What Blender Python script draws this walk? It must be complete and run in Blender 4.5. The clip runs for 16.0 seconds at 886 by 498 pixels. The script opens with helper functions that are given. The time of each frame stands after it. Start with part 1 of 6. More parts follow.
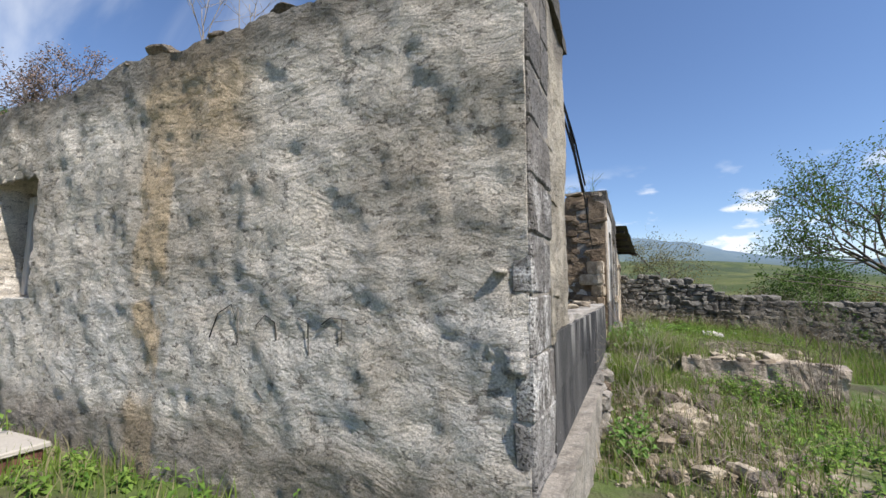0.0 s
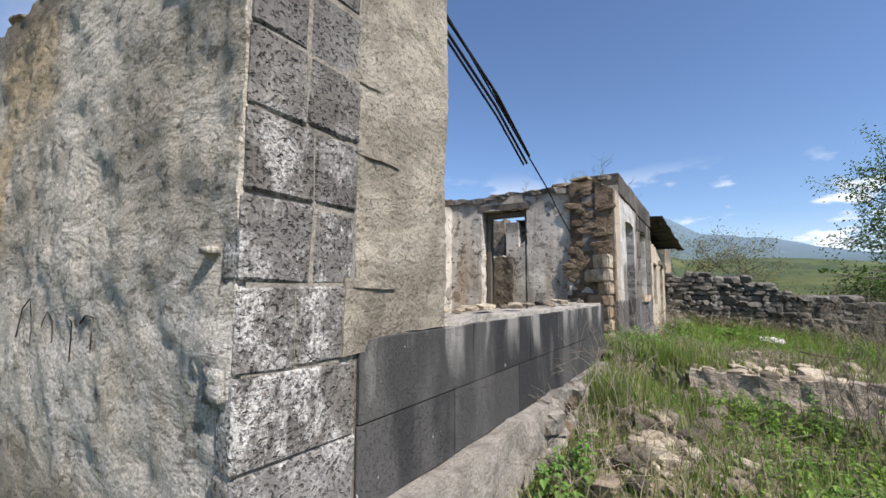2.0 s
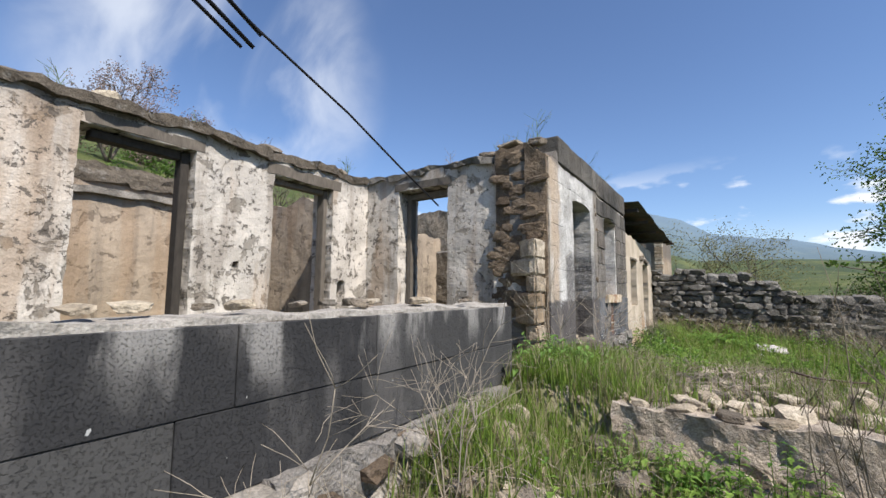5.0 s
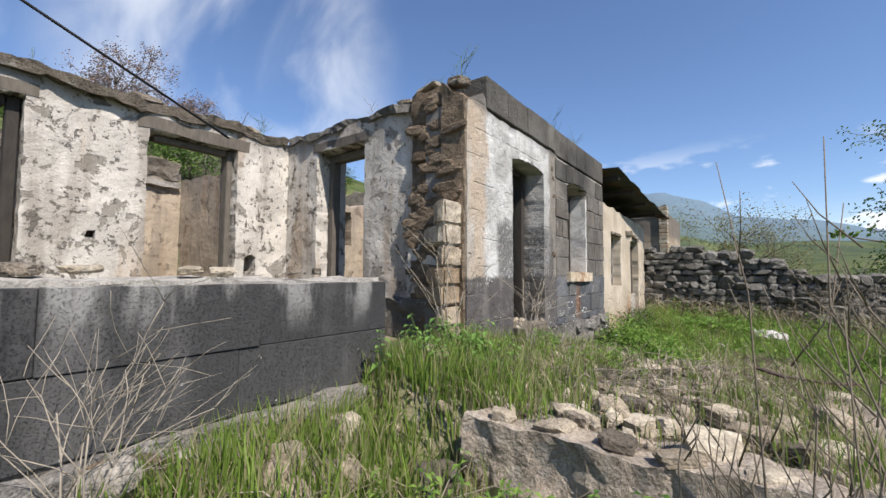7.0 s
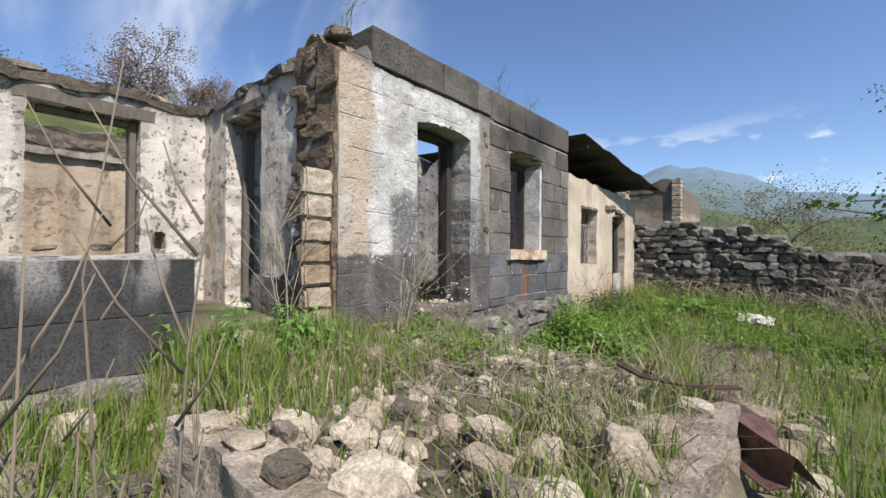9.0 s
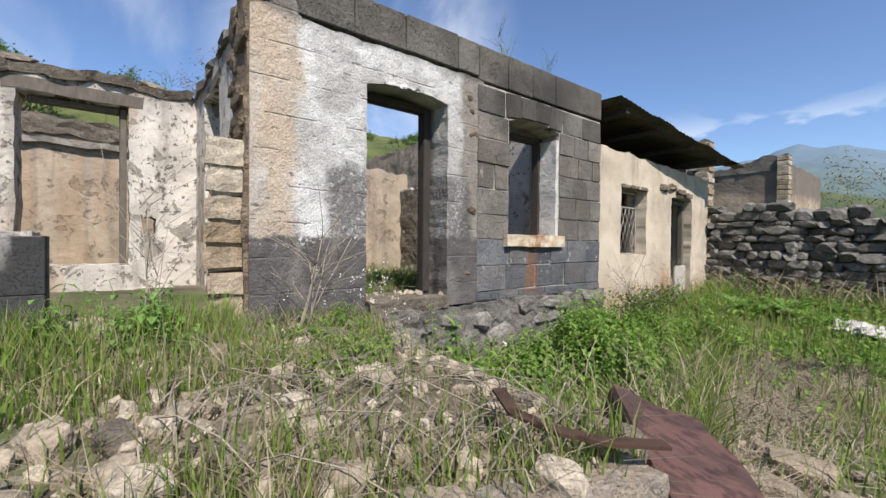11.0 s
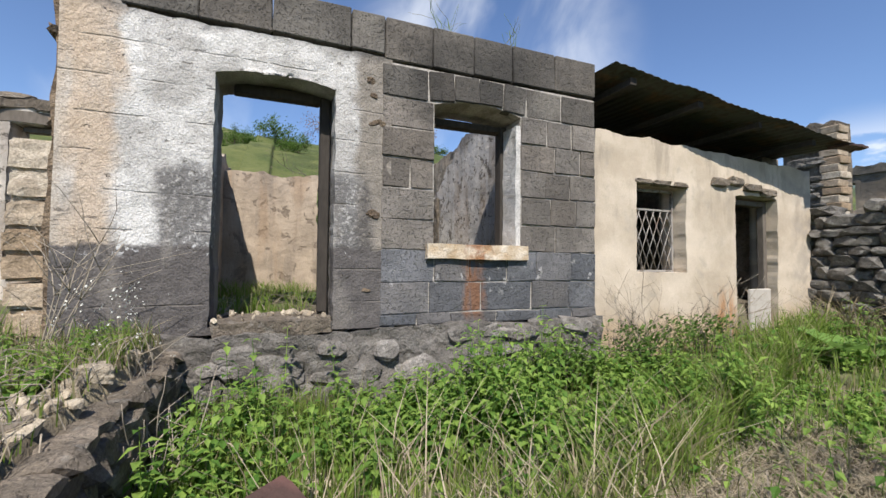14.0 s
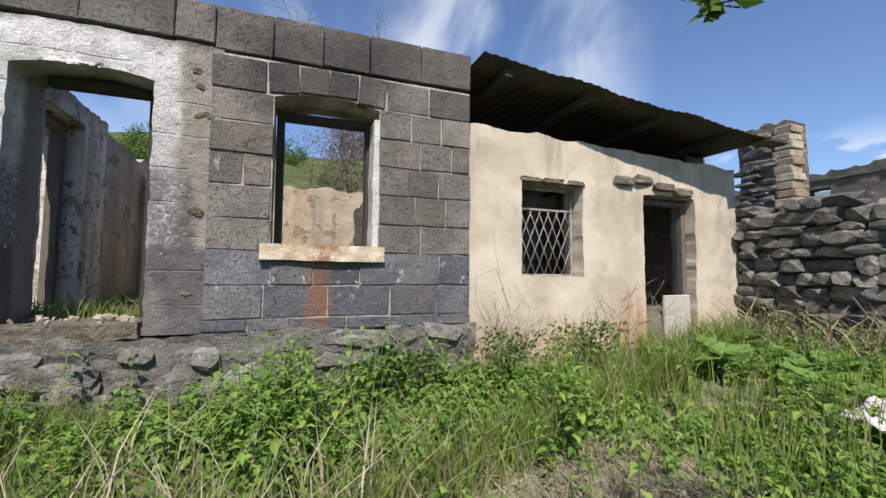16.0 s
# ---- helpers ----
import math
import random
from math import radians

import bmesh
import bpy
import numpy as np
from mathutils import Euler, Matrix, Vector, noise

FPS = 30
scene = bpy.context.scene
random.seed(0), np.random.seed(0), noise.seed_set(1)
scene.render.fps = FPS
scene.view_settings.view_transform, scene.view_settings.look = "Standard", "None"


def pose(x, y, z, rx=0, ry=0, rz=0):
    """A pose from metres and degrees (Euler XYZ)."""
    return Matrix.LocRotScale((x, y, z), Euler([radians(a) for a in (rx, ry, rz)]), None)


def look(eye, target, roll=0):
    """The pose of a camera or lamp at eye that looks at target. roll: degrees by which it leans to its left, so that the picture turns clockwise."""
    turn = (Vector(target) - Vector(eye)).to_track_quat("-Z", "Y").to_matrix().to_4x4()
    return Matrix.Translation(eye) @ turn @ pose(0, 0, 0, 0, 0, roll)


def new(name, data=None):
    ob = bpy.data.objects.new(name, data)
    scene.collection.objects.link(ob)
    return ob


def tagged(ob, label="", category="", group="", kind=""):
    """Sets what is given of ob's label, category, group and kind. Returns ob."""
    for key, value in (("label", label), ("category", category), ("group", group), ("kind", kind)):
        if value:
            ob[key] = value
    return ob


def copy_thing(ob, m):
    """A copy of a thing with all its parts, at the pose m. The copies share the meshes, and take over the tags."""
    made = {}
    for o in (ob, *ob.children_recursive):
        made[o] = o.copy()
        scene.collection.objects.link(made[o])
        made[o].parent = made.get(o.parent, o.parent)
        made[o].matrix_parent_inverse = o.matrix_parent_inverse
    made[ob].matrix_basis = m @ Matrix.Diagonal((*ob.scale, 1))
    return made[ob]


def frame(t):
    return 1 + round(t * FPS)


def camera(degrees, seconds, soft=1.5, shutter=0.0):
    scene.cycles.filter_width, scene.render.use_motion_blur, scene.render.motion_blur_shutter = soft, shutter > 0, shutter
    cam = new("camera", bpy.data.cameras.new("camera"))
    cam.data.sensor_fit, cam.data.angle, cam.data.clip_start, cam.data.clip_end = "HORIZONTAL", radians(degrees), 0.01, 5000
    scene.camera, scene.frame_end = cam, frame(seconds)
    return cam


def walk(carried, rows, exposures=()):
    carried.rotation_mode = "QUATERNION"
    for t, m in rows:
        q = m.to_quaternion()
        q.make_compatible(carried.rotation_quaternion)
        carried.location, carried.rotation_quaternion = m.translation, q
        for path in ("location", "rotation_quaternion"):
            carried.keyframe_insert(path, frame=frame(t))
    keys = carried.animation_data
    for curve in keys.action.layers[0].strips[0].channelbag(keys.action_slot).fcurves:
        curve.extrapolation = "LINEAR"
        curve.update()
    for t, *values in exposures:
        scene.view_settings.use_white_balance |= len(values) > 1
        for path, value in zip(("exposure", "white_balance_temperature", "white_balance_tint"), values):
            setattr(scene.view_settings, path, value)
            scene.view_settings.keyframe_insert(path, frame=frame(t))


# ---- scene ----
cam = camera(93.5, 16.0)
METRES, EYE, TILT, LEAN, TURN = 12.0, 1.5, 0.0, 0.0, 24.5
ROWS = [
    (0.0, 0.0, 0.0, 0.0, -0.02, 5.57, -0.24),
    (0.5, 0.0273, 0.0135, -0.0032, 2.62, 5.54, -0.29),
    (1.0, 0.0539, 0.0263, -0.0021, 5.05, 5.49, -0.34),
    (1.5, 0.08, 0.0391, -0.0015, 6.8, 5.47, -0.36),
    (2.0, 0.0996, 0.0612, -0.0028, 7.86, 5.48, -0.38),
    (2.5, 0.1129, 0.0823, -0.004, 8.39, 5.6, -0.4),
    (3.0, 0.1341, 0.1073, -0.0058, 8.5, 5.69, -0.43),
    (3.5, 0.1524, 0.1343, -0.0074, 8.56, 5.82, -0.43),
    (4.0, 0.1706, 0.1586, -0.0056, 8.67, 5.92, -0.42),
    (6.5, 0.2778, 0.281, -0.0142, 10.84, 4.36, -0.34),
    (7.0, 0.2996, 0.3021, -0.015, 11.52, 3.46, -0.31),
    (7.5, 0.3278, 0.3206, -0.0136, 12.23, 2.54, -0.31),
    (8.0, 0.3525, 0.3396, -0.0125, 13.05, 1.75, -0.3),
    (8.5, 0.3805, 0.3524, -0.0147, 14.14, 1.03, -0.33),
    (9.0, 0.4054, 0.367, -0.0154, 15.66, 0.48, -0.32),
    (11.5, 0.499, 0.4828, -0.0225, 31.43, -0.71, -0.52),
    (12.0, 0.515, 0.5076, -0.0201, 35.47, -0.66, -0.51),
    (12.5, 0.5279, 0.5387, -0.0214, 39.0, -0.3, -0.5),
    (13.0, 0.5473, 0.5645, -0.0226, 41.6, 0.38, -0.49),
    (13.5, 0.5666, 0.5916, -0.0236, 43.19, 1.3, -0.46),
    (14.0, 0.5826, 0.6203, -0.028, 43.86, 2.15, -0.48),
    (14.5, 0.6028, 0.6498, -0.0318, 44.17, 2.89, -0.44),
    (15.0, 0.6199, 0.6769, -0.0327, 44.36, 3.36, -0.4),
    (15.5, 0.6349, 0.7034, -0.0323, 44.71, 3.65, -0.34),
    (16.0, 0.6561, 0.7273, -0.0351, 45.27, 3.86, -0.33),
]
walk(cam, [(t, pose(0, 0, EYE, TILT, LEAN, TURN) @ pose(METRES * x, METRES * y, METRES * z, 90 + pitch, roll, yaw)) for t, x, y, z, yaw, pitch, roll in ROWS])


# ---- world, sun ----
SUN_WAY = Vector((1.0, -0.31, 1.24)).normalized()
SUN_ELEV = math.asin(SUN_WAY.z)
SUN_AZ = math.atan2(SUN_WAY.x, SUN_WAY.y)
world = bpy.data.worlds.new("world")
scene.world = world
world.use_nodes = True
wt = world.node_tree
wt.nodes.clear()
w_out = wt.nodes.new("ShaderNodeOutputWorld")
w_bg = wt.nodes.new("ShaderNodeBackground")
w_sky = wt.nodes.new("ShaderNodeTexSky")
w_sky.sky_type, w_sky.sun_disc = "NISHITA", False
w_sky.sun_elevation, w_sky.sun_rotation = SUN_ELEV, SUN_AZ
w_sky.air_density, w_sky.dust_density, w_sky.ozone_density = 1.0, 0.1, 3.5
w_bg.inputs["Strength"].default_value = 0.10
w_co = wt.nodes.new("ShaderNodeTexCoord")
w_sep = wt.nodes.new("ShaderNodeSeparateXYZ")
wt.links.new(w_co.outputs["Generated"], w_sep.inputs[0])


def w_range(value, a, b, lo=0.0, hi=1.0):
    n = wt.nodes.new("ShaderNodeMapRange")
    n.interpolation_type = "SMOOTHSTEP"
    wt.links.new(value, n.inputs[0])
    for k, v in zip((1, 2, 3, 4), (a, b, lo, hi)):
        n.inputs[k].default_value = v
    return n.outputs[0]


def w_mul(a, b, op="MULTIPLY"):
    n = wt.nodes.new("ShaderNodeMath")
    n.operation, n.use_clamp = op, True
    for k, v in enumerate((a, b)):
        if isinstance(v, float):
            n.inputs[k].default_value = v
        else:
            wt.links.new(v, n.inputs[k])
    return n.outputs[0]


def w_noise(scale, stretch, turn=(0, 0, 0), detail=6.0, warp=0.0):
    m = wt.nodes.new("ShaderNodeMapping")
    m.inputs["Scale"].default_value, m.inputs["Rotation"].default_value = stretch, turn
    wt.links.new(w_co.outputs["Generated"], m.inputs[0])
    n = wt.nodes.new("ShaderNodeTexNoise")
    n.inputs["Scale"].default_value, n.inputs["Detail"].default_value, n.inputs["Distortion"].default_value = scale, detail, warp
    wt.links.new(m.outputs[0], n.inputs["Vector"])
    return n.outputs["Fac"]


# small fair-weather clouds low over the valley, thin high cloud behind the ruin
puffs = w_mul(w_range(w_noise(7.0, (1.0, 1.0, 2.6)), 0.56, 0.65), w_mul(w_range(w_sep.outputs["Z"], 0.03, 0.07), w_range(w_sep.outputs["Z"], 0.15, 0.28, 1.0, 0.0)))
puffs = w_mul(puffs, w_range(w_sep.outputs["Y"], 0.3, 0.7))
veil = w_mul(w_range(w_noise(2.2, (1.0, 2.6, 1.5), (0.3, 0.4, 0.9), 7.0, 0.5), 0.47, 0.75), w_mul(w_range(w_sep.outputs["X"], -0.45, -0.7), w_mul(w_range(w_sep.outputs["Y"], 0.62, 0.5), 0.24)))
w_dot = wt.nodes.new("ShaderNodeVectorMath")
w_dot.operation = "DOT_PRODUCT"
w_dot.inputs[1].default_value = Vector((-0.83, 0.43, 0.42)).normalized()
wt.links.new(w_co.outputs["Generated"], w_dot.inputs[0])
bank = w_mul(w_range(w_dot.outputs["Value"], 0.94, 0.985), w_range(w_noise(3.0, (1.0, 2.2, 1.4), (0.3, 0.4, 0.9), 7.0, 0.4), 0.40, 0.75))
clouds = w_mul(puffs, w_mul(veil, w_mul(bank, 0.6), "MAXIMUM"), "MAXIMUM")
haze = w_range(w_sep.outputs["Z"], 0.0, 0.16, 0.45, 0.0)
clouds = w_mul(clouds, haze, "MAXIMUM")
w_mix = wt.nodes.new("ShaderNodeMix")
w_mix.data_type = "RGBA"
w_mix.inputs["B"].default_value = (7.6, 7.9, 8.4, 1)
w_tint = wt.nodes.new("ShaderNodeMix")
w_tint.data_type, w_tint.blend_type = "RGBA", "MULTIPLY"
w_tint.inputs["Factor"].default_value = 1.0
w_tint.inputs["B"].default_value = (1.03, 1.055, 1.17, 1)
wt.links.new(w_sky.outputs[0], w_tint.inputs["A"])
wt.links.new(clouds, w_mix.inputs["Factor"])
wt.links.new(w_tint.outputs["Result"], w_mix.inputs["A"])
wt.links.new(w_mix.outputs["Result"], w_bg.inputs["Color"])
wt.links.new(w_bg.outputs[0], w_out.inputs[0])
sun = new("sun", bpy.data.lights.new("sun", "SUN"))
sun.data.energy, sun.data.angle, sun.data.color = 5.0, radians(0.53), (1.0, 0.935, 0.87)
sun.matrix_world = look(SUN_WAY * 40, (0, 0, 0))
scene.view_settings.exposure = 0.48


# ---- materials ----
class Nodes:
    """A short way to write node materials on world positions."""

    def __init__(self, name, rough=0.9, metal=0.0):
        self.m = bpy.data.materials.new(name)
        self.m.use_nodes = True
        self.t = self.m.node_tree
        self.b = self.t.nodes["Principled BSDF"]
        self.b.inputs["Roughness"].default_value, self.b.inputs["Metallic"].default_value = rough, metal
        self.b.inputs["Specular IOR Level"].default_value = 0.25
        self.g = self.t.nodes.new("ShaderNodeNewGeometry")
        s = self.t.nodes.new("ShaderNodeSeparateXYZ")
        self.t.links.new(self.g.outputs["Position"], s.inputs[0])
        self.x, self.y, self.z = s.outputs[0], s.outputs[1], s.outputs[2]

    def put(self, socket, v):
        if isinstance(v, (int, float)):
            socket.default_value = v
        elif isinstance(v, tuple):
            socket.default_value = (*v, 1) if len(v) == 3 else v
        else:
            self.t.links.new(v, socket)

    def noise(self, scale, detail=5.0, stretch=(1, 1, 1), rough=0.55, warp=0.0, shift=0.0, turn=0.0):
        mp = self.t.nodes.new("ShaderNodeMapping")
        mp.inputs["Rotation"].default_value = (0.0, radians(turn), radians(turn))
        mp.inputs["Scale"].default_value = stretch
        mp.inputs["Location"].default_value = (shift, shift * 0.7, shift * 1.3)
        self.t.links.new(self.g.outputs["Position"], mp.inputs[0])
        n = self.t.nodes.new("ShaderNodeTexNoise")
        n.inputs["Scale"].default_value, n.inputs["Detail"].default_value = scale, detail
        n.inputs["Roughness"].default_value, n.inputs["Distortion"].default_value = rough, warp
        self.t.links.new(mp.outputs[0], n.inputs["Vector"])
        return n.outputs["Fac"]

    def cells(self, scale, feature="F1", stretch=(1, 1, 1)):
        mp = self.t.nodes.new("ShaderNodeMapping")
        mp.inputs["Scale"].default_value = stretch
        self.t.links.new(self.g.outputs["Position"], mp.inputs[0])
        n = self.t.nodes.new("ShaderNodeTexVoronoi")
        n.feature = feature
        n.inputs["Scale"].default_value = scale
        self.t.links.new(mp.outputs[0], n.inputs["Vector"])
        return n.outputs["Distance"]

    def band(self, v, a, b, lo=0.0, hi=1.0):
        n = self.t.nodes.new("ShaderNodeMapRange")
        n.interpolation_type = "SMOOTHSTEP"
        self.put(n.inputs[0], v)
        for k, q in zip((1, 2, 3, 4), (a, b, lo, hi)):
            n.inputs[k].default_value = q
        return n.outputs[0]

    def op(self, op, a, b=0.0, clamp=False):
        n = self.t.nodes.new("ShaderNodeMath")
        n.operation, n.use_clamp = op, clamp
        self.put(n.inputs[0], a)
        self.put(n.inputs[1], b)
        return n.outputs[0]

    def times(self, *vs):
        r = vs[0]
        for v in vs[1:]:
            r = self.op("MULTIPLY", r, v)
        return r

    def box(self, v, a, b, soft):
        """1 where a < v < b."""
        return self.times(self.band(v, a - soft, a + soft), self.band(v, b - soft, b + soft, 1.0, 0.0))

    def mix(self, f, a, b, blend="MIX"):
        n = self.t.nodes.new("ShaderNodeMix")
        n.data_type, n.blend_type = "RGBA", blend
        self.put(n.inputs["Factor"], f)
        self.put(n.inputs["A"], a)
        self.put(n.inputs["B"], b)
        return n.outputs["Result"]

    def rnd(self):
        return self.t.nodes.new("ShaderNodeObjectInfo").outputs["Random"]

    def island(self):
        return self.g.outputs["Random Per Island"]

    def finish(self, colour, height=None, strength=0.5, dist=0.02):
        self.put(self.b.inputs["Base Color"], colour)
        if height is not None:
            n = self.t.nodes.new("ShaderNodeBump")
            n.inputs["Strength"].default_value, n.inputs["Distance"].default_value = strength, dist
            self.put(n.inputs["Height"], height)
            self.t.links.new(n.outputs[0], self.b.inputs["Normal"])
        return self.m


def speckle(n, colour, scale=60.0, amount=0.35):
    """Fine grain over a colour."""
    g = n.band(n.noise(scale, 3.0), 0.3, 0.7)
    return n.mix(amount, colour, n.mix(g, (0.35, 0.35, 0.35), (1.0, 1.0, 1.0)), "MULTIPLY")


def relief(n, coarse=9.0, fine=70.0, weight=0.35):
    return n.op("ADD", n.noise(coarse, 6.0, warp=0.15), n.times(n.noise(fine, 4.0), weight))


def trowel(n, scale, turn, shift):
    """Overlapping ragged strokes of a trowel: sharp lips on one side, smooth runs on the other."""
    a = n.noise(scale, 5.0, (0.75, 0.75, 1.4), rough=0.6, warp=1.0, shift=shift, turn=turn)
    return n.op("FRACT", n.times(a, 3.8))


def make_cement_front():
    n = Nodes("trowelled_cement")
    c = n.mix(n.band(n.noise(0.9, 8.0, rough=0.62), 0.36, 0.64), (0.60, 0.53, 0.43), (0.90, 0.82, 0.70))
    c = n.mix(n.times(n.band(n.noise(4.0, 9.0, (0.8, 0.8, 1.3), rough=0.7, shift=5, turn=24), 0.48, 0.62), 0.6), c, (0.90, 0.83, 0.72))
    c = n.mix(n.times(n.band(n.noise(1.5, 9.0, (1, 1, 0.8), rough=0.68, shift=9), 0.48, 0.68), 0.42), c, (0.27, 0.24, 0.195))
    # yellowish run below the roof
    edge = n.times(n.noise(2.0, 5.0), 0.5)
    run = n.box(n.op("ADD", n.x, edge), -3.15, -2.80, 0.05)
    run2 = n.times(n.box(n.op("ADD", n.x, edge), -3.15, -2.0, 0.2), n.band(n.z, 2.2, 2.7))
    c = n.mix(n.times(n.op("MAXIMUM", run, run2), n.band(n.noise(3.0, 6.0, shift=41), 0.2, 0.5), 0.85), c, (0.70, 0.53, 0.33))
    # pale lime wash in the lower middle, damp foot
    lime = n.times(n.band(n.z, 1.85, 1.3), n.band(n.z, 0.55, 0.8), n.band(n.noise(2.2, 8.0, rough=0.65, warp=0.8, shift=3), 0.40, 0.56))
    c = n.mix(n.times(lime, 0.8), c, (0.78, 0.74, 0.67))
    c = n.mix(n.times(n.band(n.op("ADD", n.z, n.times(n.noise(3.0), 0.4)), 0.95, 0.65), 0.6), c, (0.20, 0.165, 0.13))
    c = n.mix(n.times(n.band(n.op("ADD", n.z, n.times(n.noise(2.0, shift=2), 0.8)), 3.25, 3.6), 0.7), c, (0.11, 0.105, 0.09))
    wide = trowel(n, 2.0, 28.0, 11.0)
    small = trowel(n, 5.5, -18.0, 23.0)
    chip = n.noise(11.0, 9.0, (1.0, 1, 1.7), rough=0.68, shift=21)
    pit = n.band(chip, 0.37, 0.42)
    pock = n.band(n.noise(34.0, 6.0, (1.0, 1, 1.4), rough=0.7, shift=6), 0.34, 0.42)
    lift = n.op("ADD", n.op("ADD", n.times(wide, 0.85), n.times(small, 0.42)), n.op("ADD", n.op("ADD", n.times(pit, 0.4), n.times(pock, 0.30)), n.op("ADD", n.times(chip, 0.9), n.times(n.noise(60.0, 6.0, rough=0.75), 0.5))))
    c = n.mix(n.times(n.op("SUBTRACT", 1.0, pit), 0.6), c, (0.15, 0.13, 0.105))
    c = n.mix(n.times(n.op("SUBTRACT", 1.0, pock), 0.5), c, (0.13, 0.115, 0.095))
    c = n.mix(n.times(n.band(wide, 0.08, 0.0), 0.3), c, (0.18, 0.16, 0.13))
    return n.finish(speckle(n, c, 90, 0.55), lift, 1.0, 0.036)


def make_cement_stub():
    n = Nodes("smeared_cement")
    c = n.mix(n.band(n.noise(1.5, 8.0, rough=0.6, warp=0.6), 0.35, 0.65), (0.24, 0.21, 0.165), (0.47, 0.42, 0.335))
    c = n.mix(n.times(n.band(n.noise(4.0, 8.0, rough=0.65, shift=4), 0.54, 0.66), 0.55), c, (0.19, 0.17, 0.135))
    c = n.mix(n.times(n.band(n.noise(2.6, 7.0, shift=14), 0.56, 0.68), 0.5), c, (0.54, 0.49, 0.41))
    c = n.mix(n.times(n.band(n.z, 2.9, 3.3), 0.6), c, (0.14, 0.13, 0.12))
    wide = trowel(n, 1.7, 35.0, 4.0)
    pock = n.band(n.noise(40.0, 6.0, rough=0.7, shift=6), 0.33, 0.42)
    lift = n.op("ADD", n.op("ADD", n.noise(5.0, 9.0, (1, 1, 1.3), rough=0.6, warp=0.25), n.times(wide, 0.22)), n.op("ADD", n.times(pock, 0.22), n.times(n.noise(60.0, 6.0, rough=0.7), 0.28)))
    c = n.mix(n.times(n.op("SUBTRACT", 1.0, pock), 0.35), c, (0.13, 0.115, 0.09))
    return n.finish(speckle(n, c, 120, 0.35), lift, 0.9, 0.07)


def make_block(name, dark, light, pits=0.6, lime=False, strength=0.7, stain=False):
    n = Nodes(name)
    c = n.mix(n.rnd(), dark, light)
    c = n.mix(n.times(n.band(n.op("FRACT", n.times(n.rnd(), 13.7)), 0.3, 0.9), 0.35), c, (0.20, 0.165, 0.13))
    c = n.mix(n.times(n.band(n.noise(1.3, 6.0, shift=17), 0.42, 0.62), 0.45), c, tuple(v * 0.55 for v in dark))
    c = n.mix(n.times(n.band(n.noise(4.0, 6.0), 0.4, 0.65), 0.4), c, tuple(v * 0.6 for v in dark))
    hole = n.op("MULTIPLY", n.band(n.noise(62.0, 2.0, rough=0.5), 0.32, 0.44), n.band(n.noise(24.0, 3.0, rough=0.6), 0.28, 0.40))
    c = n.mix(pits, c, n.mix(hole, (0.3, 0.3, 0.3), (1.1, 1.1, 1.1)), "MULTIPLY")
    if lime:
        m = n.times(n.band(n.noise(3.4, 9.0, (1, 1.3, 0.8), rough=0.78, shift=2), 0.45, 0.60), n.band(n.noise(60.0, 5.0, rough=0.75), 0.40, 0.54))
        m = n.times(m, n.band(n.z, 2.6, 1.6), n.band(n.z, 0.6, 0.95), 0.9)
        c = n.mix(m, c, (0.68, 0.66, 0.62))
    if stain:
        wob = n.times(n.noise(5.0, 5.0), 0.3)
        rust = n.times(n.box(n.op("ADD", n.y, wob), 11.50, 11.72, 0.05), n.box(n.z, 0.66, 1.25, 0.08), n.band(n.x, -0.6, -0.5))
        c = n.mix(n.times(rust, n.band(n.noise(9.0, 6.0, (1, 1.6, 0.3)), 0.3, 0.55), 0.75), c, (0.22, 0.10, 0.045))
        soot = n.times(n.box(n.op("ADD", n.y, wob), 10.95, 12.2, 0.2), n.box(n.op("ADD", n.z, wob), 2.65, 3.5, 0.15))
        c = n.mix(n.times(soot, 0.65), c, (0.035, 0.033, 0.03))
        wash = n.times(n.band(n.noise(9.0, 6.0, rough=0.7, shift=12), 0.6, 0.66), n.box(n.z, 0.9, 1.25, 0.1))
        c = n.mix(n.times(wash, 0.6), c, (0.45, 0.44, 0.42))
    return n.finish(c, n.op("ADD", n.times(hole, 0.5), n.noise(14.0, 8.0, rough=0.65)), strength, 0.04)


def make_low_block():
    n = Nodes("blackened_block")
    c = n.mix(n.rnd(), (0.026, 0.026, 0.027), (0.055, 0.054, 0.052))
    grey = n.band(n.noise(1.5, 5.0, (1, 1.6, 0.5), shift=3), 0.48, 0.62)
    c = n.mix(n.times(grey, 0.6), c, (0.105, 0.10, 0.095))
    streak = n.times(n.band(n.noise(2.6, 6.0, (1, 1.5, 0.35)), 0.5, 0.62), n.band(n.op("ADD", n.z, n.times(n.noise(3.0, shift=7), 0.35)), 1.1, 1.42))
    c = n.mix(n.times(streak, 0.6), c, (0.36, 0.345, 0.32))
    hole = n.band(n.noise(95.0, 4.0, rough=0.7), 0.34, 0.48)
    c = n.mix(0.45, c, n.mix(hole, (0.35, 0.35, 0.35), (1.15, 1.15, 1.15)), "MULTIPLY")
    drop = n.band(n.noise(21.0, 3.0, (1, 1, 0.6), shift=11), 0.73, 0.76)
    c = n.mix(n.times(drop, 0.8), c, (0.5, 0.5, 0.48))
    return n.finish(c, n.op("ADD", n.times(hole, 0.4), n.noise(10.0, 6.0)), 0.6, 0.025)


